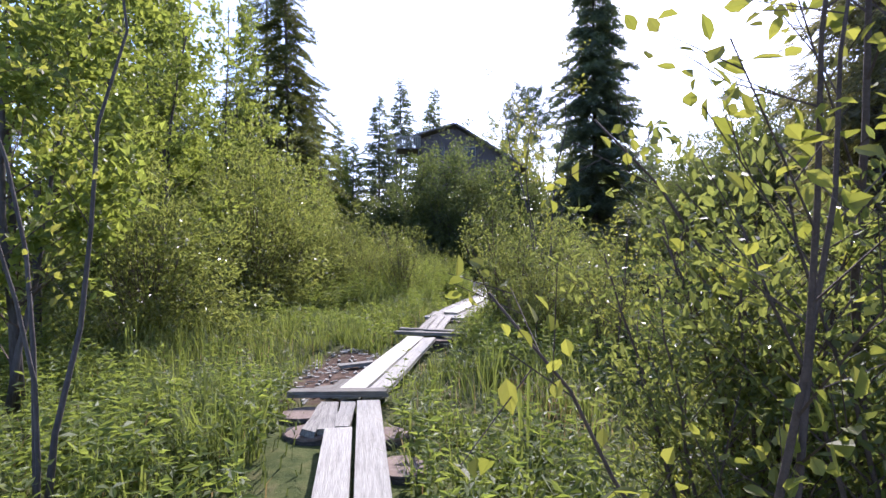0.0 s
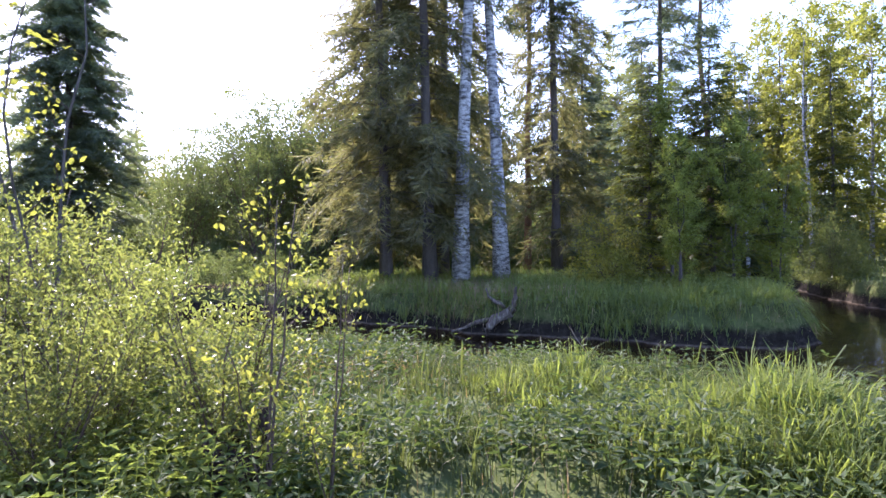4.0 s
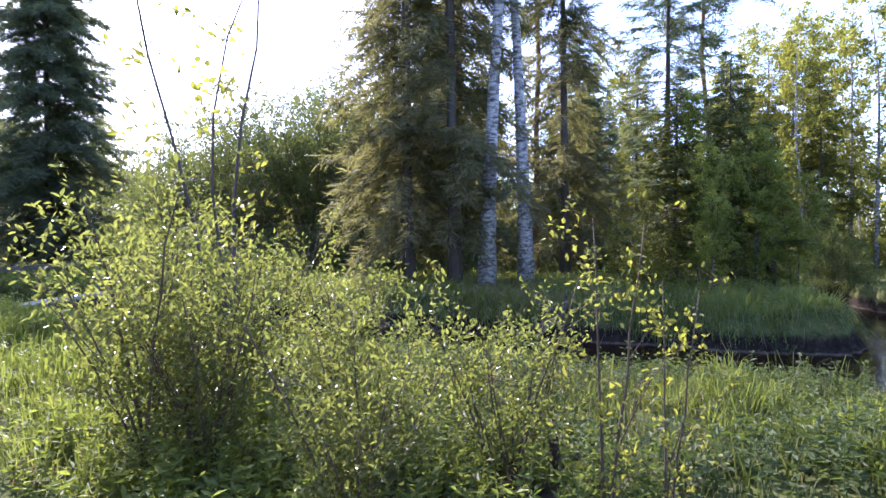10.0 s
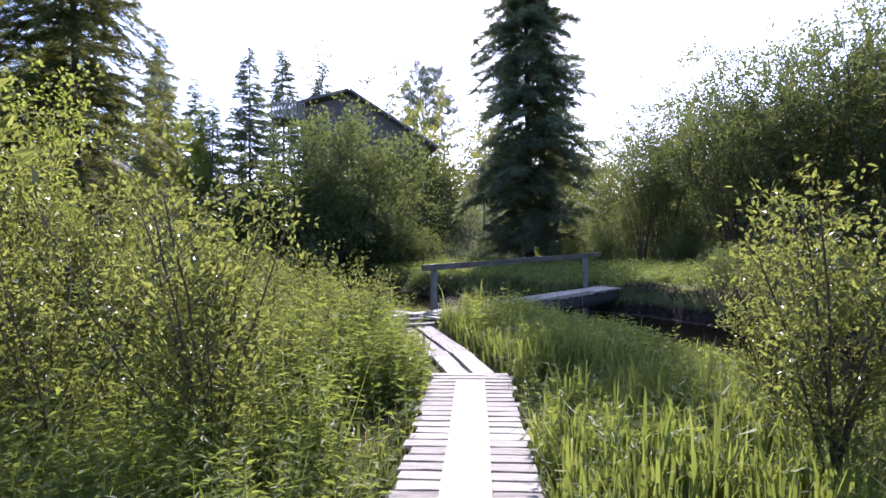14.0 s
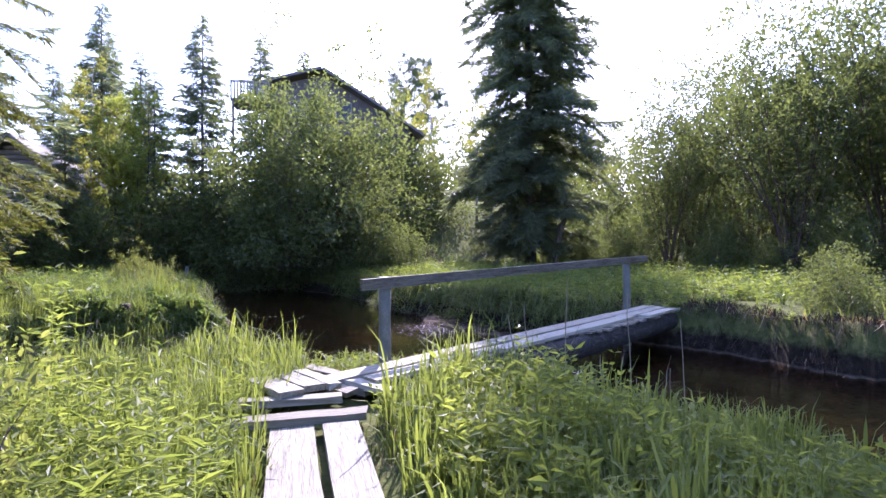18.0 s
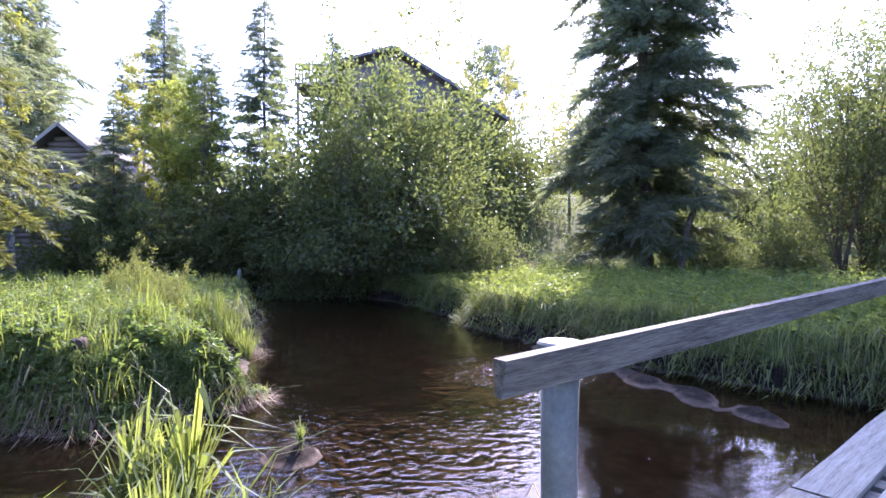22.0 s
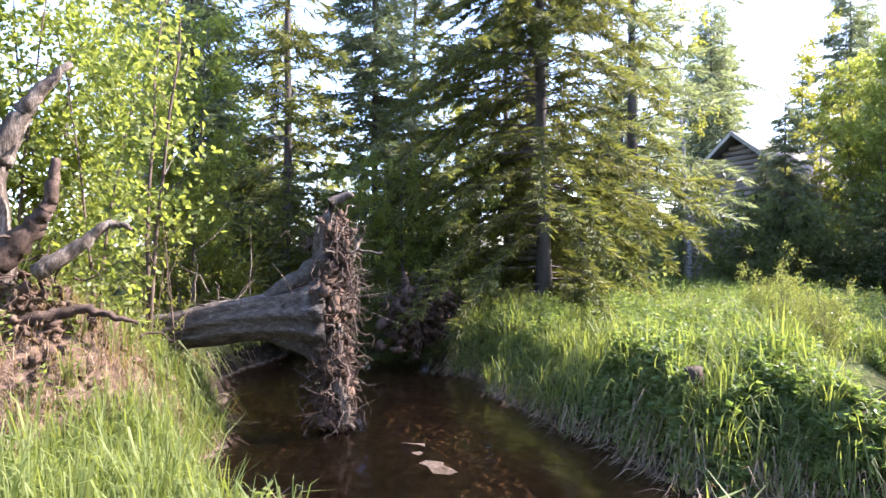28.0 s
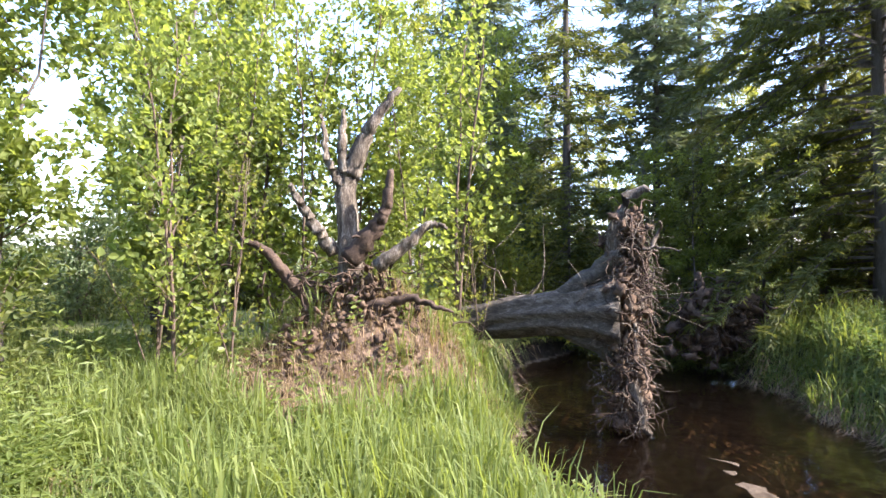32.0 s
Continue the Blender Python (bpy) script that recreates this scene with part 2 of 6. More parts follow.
def ground_material():
    m, t, out = mat("forest_floor")
    geo = t.nodes.new("ShaderNodeNewGeometry")
    a = node(t, "ShaderNodeTexNoise", Scale=0.35, Detail=5.0)
    b = node(t, "ShaderNodeTexNoise", Scale=7.0, Detail=6.0, Roughness=0.7)
    t.links.new(geo.outputs["Position"], a.inputs["Vector"])
    t.links.new(geo.outputs["Position"], b.inputs["Vector"])
    green = ramp(t, [(0.3, (0.035, 0.045, 0.015)), (0.5, (0.075, 0.085, 0.025)), (0.7, (0.14, 0.115, 0.055))], b.outputs[0])
    moss = ramp(t, [(0.3, (0.05, 0.07, 0.02)), (0.7, (0.12, 0.13, 0.045))], b.outputs[0])
    mx = t.nodes.new("ShaderNodeMix")
    mx.data_type = 'RGBA'
    t.links.new(ramp(t, [(0.4, (0, 0, 0)), (0.6, (1, 1, 1))], a.outputs[0]), mx.inputs[0])
    t.links.new(green, mx.inputs[6])
    t.links.new(moss, mx.inputs[7])
    # wet mud; also the deep bed, where light lost in the water is painted dark
    wet_and_deep = ramp(t, [(0.3, (0.009, 0.007, 0.005)), (0.55, (0.024, 0.019, 0.013)), (0.75, (0.05, 0.041, 0.03))], b.outputs[0])
    sand = ramp(t, [(0.3, (0.042, 0.031, 0.020)), (0.5, (0.075, 0.057, 0.039)), (0.7, (0.11, 0.087, 0.062))], b.outputs[0])
    zz = t.nodes.new("ShaderNodeSeparateXYZ")
    t.links.new(geo.outputs["Position"], zz.inputs[0])
    shelf = t.nodes.new("ShaderNodeMapRange")
    shelf.inputs[1].default_value, shelf.inputs[2].default_value = -0.88, -0.71
    t.links.new(zz.outputs[2], shelf.inputs[0])
    dryer = t.nodes.new("ShaderNodeMapRange")
    dryer.inputs[1].default_value, dryer.inputs[2].default_value, dryer.inputs[3].default_value, dryer.inputs[4].default_value = -0.63, -0.60, 1.0, 0.0
    t.links.new(zz.outputs[2], dryer.inputs[0])
    both = t.nodes.new("ShaderNodeMath")
    both.operation = 'MULTIPLY'
    t.links.new(shelf.outputs[0], both.inputs[0])
    t.links.new(dryer.outputs[0], both.inputs[1])
    bedmix = t.nodes.new("ShaderNodeMix")
    bedmix.data_type = 'RGBA'
    t.links.new(both.outputs[0], bedmix.inputs[0])
    t.links.new(wet_and_deep, bedmix.inputs[6])
    t.links.new(sand, bedmix.inputs[7])
    mud = bedmix.outputs[2]
    sep = t.nodes.new("ShaderNodeSeparateXYZ")
    t.links.new(geo.outputs["Position"], sep.inputs[0])
    mr = t.nodes.new("ShaderNodeMapRange")
    mr.inputs[1].default_value, mr.inputs[2].default_value = -0.36, -0.2
    wob = t.nodes.new("ShaderNodeMath")
    wob.operation = 'MULTIPLY_ADD'
    wob.inputs[1].default_value = 0.25
    t.links.new(b.outputs[0], wob.inputs[0])
    sh = t.nodes.new("ShaderNodeMath")
    sh.inputs[1].default_value = -0.12
    t.links.new(sep.outputs[2], sh.inputs[0])
    t.links.new(sh.outputs[0], wob.inputs[2])
    t.links.new(wob.outputs[0], mr.inputs[0])
    fin = t.nodes.new("ShaderNodeMix")
    fin.data_type = 'RGBA'
    t.links.new(mr.outputs[0], fin.inputs[0])
    t.links.new(mud, fin.inputs[6])
    t.links.new(mx.outputs[2], fin.inputs[7])
    earth = ramp(t, [(0.3, (0.035, 0.023, 0.015)), (0.5, (0.10, 0.068, 0.046)), (0.7, (0.21, 0.155, 0.11))], b.outputs[0])
    last = fin.outputs[2]
    for px, py, sx, sy in ((-4.6, 22.45, 0.62, 0.5), (-0.9, 7.9, 1.9, 0.62), (8.3, 46.8, 2.0, 0.3)):     # bare trodden or upturned earth
        mp = t.nodes.new("ShaderNodeMapping")
        mp.vector_type = 'TEXTURE'
        mp.inputs["Location"].default_value, mp.inputs["Scale"].default_value = (px, py, 0), (1 / sx, 1 / sy, 1000)
        t.links.new(geo.outputs["Position"], mp.inputs["Vector"])
        ln = t.nodes.new("ShaderNodeVectorMath")
        ln.operation = 'LENGTH'
        t.links.new(mp.outputs[0], ln.inputs[0])
        rag = t.nodes.new("ShaderNodeMath")
        rag.operation = 'MULTIPLY_ADD'
        rag.inputs[1].default_value = 1.7
        t.links.new(b.outputs[0], rag.inputs[0])
        t.links.new(ln.outputs["Value"], rag.inputs[2])
        mk = t.nodes.new("ShaderNodeMapRange")
        mk.inputs[1].default_value, mk.inputs[2].default_value, mk.inputs[3].default_value, mk.inputs[4].default_value = 1.6, 1.9, 1.0, 0.0
        t.links.new(rag.outputs[0], mk.inputs[0])
        m2 = t.nodes.new("ShaderNodeMix")
        m2.data_type = 'RGBA'
        t.links.new(mk.outputs[0], m2.inputs[0])
        t.links.new(last, m2.inputs[6])
        t.links.new(earth, m2.inputs[7])
        last = m2.outputs[2]
    p = node(t, "ShaderNodeBsdfPrincipled", Roughness=1.0)
    p.inputs["Specular IOR Level"].default_value = 0.08
    bp = node(t, "ShaderNodeBump", Strength=0.7, Distance=0.05)
    t.links.new(b.outputs[0], bp.inputs["Height"])
    t.links.new(bp.outputs[0], p.inputs["Normal"])
    t.links.new(last, p.inputs["Base Color"])
    t.links.new(p.outputs[0], out.inputs[0])
    return m


def water_material():
    m, t, out = mat("brown_stream_water")
    geo = t.nodes.new("ShaderNodeNewGeometry")
    a = node(t, "ShaderNodeTexNoise", Scale=2.2, Detail=3.0)
    b = node(t, "ShaderNodeTexNoise", Scale=9.0, Detail=3.0)
    c = node(t, "ShaderNodeTexNoise", Scale=0.35, Detail=1.0)
    rip = node(t, "ShaderNodeTexNoise", Scale=8.0, Detail=1.5)
    for n in (a, b, c, rip):
        t.links.new(geo.outputs["Position"], n.inputs["Vector"])
    s = t.nodes.new("ShaderNodeMath")
    s.operation = 'MULTIPLY_ADD'
    s.inputs[1].default_value = 0.4
    t.links.new(b.outputs[0], s.inputs[0])
    t.links.new(a.outputs[0], s.inputs[2])
    s2 = t.nodes.new("ShaderNodeMath")
    s2.operation = 'MULTIPLY'
    t.links.new(s.outputs[0], s2.inputs[0])
    t.links.new(ramp(t, [(0.42, (0.15, 0.15, 0.15)), (0.6, (1, 1, 1))], c.outputs[0]), s2.inputs[1])
    last = s2.outputs[0]
    for px, py, sx, sy, gain in ((4.3, 30.6, 1.3, 1.3, 4.5), (1.9, 27.4, 1.9, 1.4, 2.0), (7.5, 22.0, 1.0, 1.0, 1.5), (-3.2, 26.9, 1.4, 0.5, 0.6)):     # riffles over the shallows
        mp = t.nodes.new("ShaderNodeMapping")
        mp.vector_type = 'TEXTURE'
        mp.inputs["Location"].default_value, mp.inputs["Scale"].default_value = (px, py, 0), (sx, sy, 1000)
        t.links.new(geo.outputs["Position"], mp.inputs["Vector"])
        ln = t.nodes.new("ShaderNodeVectorMath")
        ln.operation = 'LENGTH'
        t.links.new(mp.outputs[0], ln.inputs[0])
        mk = t.nodes.new("ShaderNodeMapRange")
        mk.inputs[1].default_value, mk.inputs[2].default_value, mk.inputs[3].default_value, mk.inputs[4].default_value = 0.5, 1.5, gain, 0.0
        t.links.new(ln.outputs["Value"], mk.inputs[0])
        mu = t.nodes.new("ShaderNodeMath")
        mu.operation = 'MULTIPLY_ADD'
        t.links.new(rip.outputs[0], mu.inputs[0])
        t.links.new(mk.outputs[0], mu.inputs[1])
        t.links.new(last, mu.inputs[2])
        last = mu.outputs[0]
    bp = node(t, "ShaderNodeBump", Strength=0.35, Distance=0.03)
    t.links.new(last, bp.inputs["Height"])
    fr = node(t, "ShaderNodeFresnel", IOR=1.33)
    t.links.new(bp.outputs[0], fr.inputs["Normal"])
    tr = t.nodes.new("ShaderNodeBsdfTransparent")
    tr.inputs["Color"].default_value = (0.64, 0.53, 0.39, 1)
    gl = node(t, "ShaderNodeBsdfGlossy", Roughness=0.02)
    t.links.new(bp.outputs[0], gl.inputs["Normal"])
    ms = t.nodes.new("ShaderNodeMixShader")
    t.links.new(fr.outputs[0], ms.inputs[0])
    t.links.new(tr.outputs[0], ms.inputs[1])
    t.links.new(gl.outputs[0], ms.inputs[2])
    t.links.new(ms.outputs[0], out.inputs[0])
    return m


GROUND, WATER = ground_material(), water_material()

# ---- mesh helpers ----
rng = np.random.default_rng(7)


def mesh_from(name, v, faces, material, smooth=False):
    """faces: list of integer arrays, each (n, 3) or (n, 4)."""
    v = np.asarray(v, np.float32)
    me = bpy.data.meshes.new(name)
    me.vertices.add(len(v))
    me.vertices.foreach_set("co", v.ravel())
    faces = [np.asarray(f, np.int32) for f in faces if len(f)]
    loops = np.concatenate([f.ravel() for f in faces])
    counts = np.concatenate([np.full(len(f), f.shape[1], np.int32) for f in faces])
    me.loops.add(len(loops))
    me.loops.foreach_set("vertex_index", loops)
    me.polygons.add(len(counts))
    me.polygons.foreach_set("loop_start", np.concatenate([[0], np.cumsum(counts)[:-1]]).astype(np.int32))
    me.polygons.foreach_set("use_smooth", np.full(len(counts), bool(smooth)))
    me.update(calc_edges=True)
    me.materials.append(material)
    return me


class Bag:
    """Collects vertices and faces of one mesh."""

    def __init__(self):
        self.v, self.q, self.t, self.n = [], [], [], 0

    def add(self, v, quads=None, tris=None):
        if quads is not None and len(quads):
            self.q.append(np.asarray(quads) + self.n)
        if tris is not None and len(tris):
            self.t.append(np.asarray(tris) + self.n)
        self.v.append(np.asarray(v, float).reshape(-1, 3))
        self.n += len(self.v[-1])

    def mesh(self, name, material, smooth=False):
        f = []
        if self.q:
            f.append(np.concatenate(self.q))
        if self.t:
            f.append(np.concatenate(self.t))
        return mesh_from(name, np.concatenate(self.v), f, material, smooth)


def part(name, data, parent, label=""):
    ob = new(name, data)
    ob.parent = parent
    return tagged(ob, label)


def thing(name, label, category, group="", kind="", at=None):
    ob = new(name)
    if at is not None:
        ob.matrix_basis = at
    return tagged(ob, label, category, group, kind)


def unit(a):
    return a / np.maximum(np.linalg.norm(a, axis=-1, keepdims=True), 1e-9)


def tube(bag, pts, radii, sides=6, cap=True, flute=None):
    """A tapered tube along pts."""
    pts = np.asarray(pts, float)
    n = len(pts)
    radii = np.broadcast_to(np.asarray(radii, float), (n,))
    d = unit(np.gradient(pts, axis=0))
    ref = np.where(np.abs(d[:, 2:3]) > 0.9, np.array([[1.0, 0, 0]]), np.array([[0, 0, 1.0]]))
    u = unit(np.cross(d, ref))
    w = np.cross(d, u)
    a = np.linspace(0, 2 * np.pi, sides, endpoint=False)
    ring = np.ones(sides) if flute is None else flute
    v = pts[:, None] + radii[:, None, None] * ring[None, :, None] * (u[:, None] * np.cos(a)[:, None] + w[:, None] * np.sin(a)[:, None])
    i, j = np.meshgrid(np.arange(n - 1), np.arange(sides), indexing="ij")
    k = (j + 1) % sides
    q = np.stack([i * sides + j, i * sides + k, (i + 1) * sides + k, (i + 1) * sides + j], -1).reshape(-1, 4)
    tris = []
    vv = v.reshape(-1, 3)
    if cap:
        vv = np.concatenate([vv, pts[:1], pts[-1:]])
        c = n * sides
        tris = [[c, (s + 1) % sides, s] for s in range(sides)] + [[c + 1, (n - 1) * sides + s, (n - 1) * sides + (s + 1) % sides] for s in range(sides)]
    bag.add(vv, q, tris)


def leaves(bag, base, along, length, width, fold=0.25, r=None):
    """Leaf-shaped quads from base points, pointing along, slightly folded."""
    r = rng if r is None else r
    n = len(base)
    along = unit(along)
    side = unit(np.cross(along, r.normal(size=(n, 3)) * 0.7 + np.array([0, 0, 1.0])))
    nor = np.cross(side, along)
    length, width = np.broadcast_to(length, (n,))[:, None], np.broadcast_to(width, (n,))[:, None]
    mid = base + along * length * 0.45
    v = np.stack([base, mid + side * width / 2 + nor * width * fold, base + along * length - nor * length * 0.12, mid - side * width / 2 + nor * width * fold], 1)
    bag.add(v, np.arange(4 * n).reshape(n, 4))


def fine_leaves(bag, base, along, length, width, r):
    """Six-cornered leaves folded along the midrib, for plants close to the path."""
    n = len(base)
    along = unit(along)
    side = unit(np.cross(along, r.normal(size=(n, 3)) * 0.7 + np.array([0, 0, 1.0])))
    nor = np.cross(side, along)
    length, width = np.broadcast_to(length, (n,))[:, None], np.broadcast_to(width, (n,))[:, None]
    lift = r.uniform(0.05, 0.3, (n, 1))
    curl = r.uniform(-0.05, 0.25, (n, 1))

    def at(f, s, up):
        return base + along * length * f + side * width * s + nor * (width * up - length * curl * f * f)
    v = np.stack([at(0, 0, 0), at(0.3, 0.46, lift), at(0.66, 0.42, lift), at(1, 0, 0), at(0.66, -0.42, lift), at(0.3, -0.46, lift)], 1)
    k = np.arange(n)[:, None] * 6
    bag.add(v, np.concatenate([k + np.array([[0, 1, 2, 3]]), k + np.array([[0, 3, 4, 5]])]))


def smooth(a):
    a = np.clip(a, 0, 1)
    return a * a * (3 - 2 * a)


# ---- the ground and the stream ----
CHANNEL = [
    [(90, 34, 2.0), (60, 21, 1.5), (40, 13.2, 1.3), (28, 9.0, 1.3), (21, 6.2, 1.5), (16, 3.3, 2.8), (11.3, 3.4, 2.7), (10.9, 8.0, 1.7), (10.0, 12.5, 1.6), (9.4, 17, 1.9), (8.2, 21.5, 2.6),
     (6.2, 25.4, 3.0), (3.4, 29.0, 3.2), (1.8, 33.5, 2.6), (1.0, 38.0, 2.6), (-0.5, 42.0, 2.4), (-6.0, 45.5, 1.8), (-16, 49, 1.6), (-40, 56, 1.6)],
    [(3.0, 27.6, 2.6), (-0.6, 26.0, 1.9), (-3.6, 26.15, 1.95), (-7.5, 27.0, 1.95), (-12, 30, 1.4), (-20, 31, 1.3), (-45, 28, 1.3)]]
SAND = [(5.05, 32.1, 0.4, 0.9, 0.11), (5.4, 30.9, 0.38, 0.9, 0.11), (5.75, 29.7, 0.36, 0.9, 0.1), (6.05, 28.7, 0.34, 0.9, 0.1), (6.35, 27.7, 0.3, 0.8, 0.08), (4.3, 31.2, 1.1, 0.7, -0.02), (-3.4, 26.28, 1.5, 0.4, 0.005), (-3.9, 26.1, 1.5, 0.9, -0.05), (0.98, 27.0, 0.3, 0.3, 0.2)]
LEVEL = -0.65


def shore(x, y):
    """Distance from the water's edge, negative in the water."""
    d = np.full(np.shape(x), 1e9)
    for line in CHANNEL:
        for (ax, ay, ar), (bx, by, br) in zip(line[:-1], line[1:]):
            ex, ey = bx - ax, by - ay
            t = np.clip(((x - ax) * ex + (y - ay) * ey) / (ex * ex + ey * ey), 0, 1)
            d = np.minimum(d, np.hypot(x - ax - t * ex, y - ay - t * ey) - (ar + t * (br - ar)))
    return d


def wobble(x, y, s, k=0.0):
    return np.sin(x * s + 1.3 + k) * np.cos(y * s * 1.13 + 0.4 - k) + 0.5 * np.sin(x * s * 2.3 + y * s * 1.7 + 2 + k)


def edge(x, y):
    """The same with an uneven shoreline."""
    return shore(x, y) + 0.16 * wobble(x, y, 1.7) + 0.07 * wobble(x, y, 5.1, 2)


def height(x, y):
    x, y = np.asarray(x, float), np.asarray(y, float)
    xc = np.interp(y, [-60, 2, 8, 12, 18, 24, 27], [14, 12.5, 11.5, 10.5, 9.2, 7.5, 3.0])
    yb = np.interp(x, [-20, -14, -8, -3, 2, 12], [31, 30.5, 27.6, 26.3, 26, 27])
    other = np.maximum(smooth((x - xc + 1.5) / 3.5), smooth((y - yb + 0.8) / 2.0))
    base = -0.14 + 0.32 * other + 0.05 * wobble(x, y, 0.9) + 0.03 * wobble(x, y, 2.7, 1)
    base = base + 5.0 * smooth((y - 43.5) / 20) * smooth((x + 40) / 25) + 0.012 * np.maximum(np.hypot(x, y - 20) - 60, 0)
    base = base - 0.34 * (1 - other) * smooth((3.6 - shore(x, y)) / 3.2) * smooth((21 - y) / 4)
    base = base + 1.2 * np.exp(-(((x + 5.05) / 1.05) ** 2 + ((y - 22.65) / 1.3) ** 2))
    base = base - 0.55 * np.exp(-(((x + 0.45 + 0.38 * (y - 29.8)) / 0.75) ** 2 + ((y - 30.7) / 1.6) ** 2) ** 2)
    d = edge(x, y)
    cut = smooth((x - 8.3) / 0.8) * smooth((y - 18) / 2) * smooth((29.5 - y) / 1.5)
    point = smooth((y - 26.6) / 0.8) * smooth((3.0 - x) / 1.0) * smooth((40 - y) / 2)
    bank = smooth(d / (0.5 + 0.25 * wobble(x, y, 1.1, 5) + 0.4 * point) / (1 - 0.6 * cut))
    shallow = smooth((0.8 - x) / 1.5) * smooth((30 - y) / 1.5)
    bed = LEVEL - 0.04 - (0.30 - 0.21 * shallow) * np.clip(-d, 0, 1.4) + (0.05 - 0.03 * shallow) * wobble(x, y, 2.1, 3)
    for sx, sy, rx, ry, h in SAND:
        bed = np.maximum(bed, LEVEL - 0.12 + (h + 0.12) * np.exp(-(((x - sx) / rx) ** 2 + ((y - sy) / ry) ** 2)) + 0.03 * wobble(x, y, 5.0) + 0.012 * wobble(x, y, 14.0))
    return np.where(d > 0, np.maximum(bed * (1 - bank) + base * bank, bed), bed)


def axis_steps(lo, hi, step, far, grow=1.25):
    mid = list(np.arange(lo, hi + 1e-6, step))
    s = step
    while mid[-1] < far:
        s *= grow
        mid.append(mid[-1] + s)
    s = step
    while mid[0] > -far:
        s *= grow
        mid.insert(0, mid[0] - s)
    return np.array(mid)


gx, gy = axis_steps(-12, 24, 0.2, 900), axis_steps(-3, 48, 0.2, 900)
GX, GY = np.meshgrid(gx, gy)
gi, gj = np.meshgrid(np.arange(len(gy) - 1), np.arange(len(gx) - 1), indexing="ij")
w = len(gx)
gq = np.stack([gi * w + gj, gi * w + gj + 1, (gi + 1) * w + gj + 1, (gi + 1) * w + gj], -1).reshape(-1, 4)
tagged(new("ground", mesh_from("ground", np.stack([GX, GY, height(GX, GY)], -1).reshape(-1, 3), [gq], GROUND, True)),
       "mossy brown forest floor with muddy stream banks", "ground", kind="structure")
wx, wy = np.meshgrid(np.linspace(-60, 95, 32), np.linspace(-12, 62, 16))
wi, wj = np.meshgrid(np.arange(15), np.arange(31), indexing="ij")
stream = new("water", mesh_from("water", np.stack([wx, wy, np.full_like(wx, LEVEL)], -1).reshape(-1, 3),
             [np.stack([wi * 32 + wj, wi * 32 + wj + 1, (wi + 1) * 32 + wj + 1, (wi + 1) * 32 + wj], -1).reshape(-1, 4)], WATER))
tagged(stream, "dark brown slow stream water with small ripples", "stream", kind="structure")


def z_at(x, y):
    return float(height(np.array([x]), np.array([y]))[0])

# ---- plants: builders ----
def spikes(bag, base, along, length, width, r):
    """Pointed needle twigs, one triangle each."""
    n = len(base)
    side = unit(np.cross(along, r.normal(size=(n, 3)))) * width[:, None] / 2
    v = np.stack([base - side, base + side, base + along * length[:, None]], 1)
    bag.add(v, None, np.arange(3 * n).reshape(n, 3))


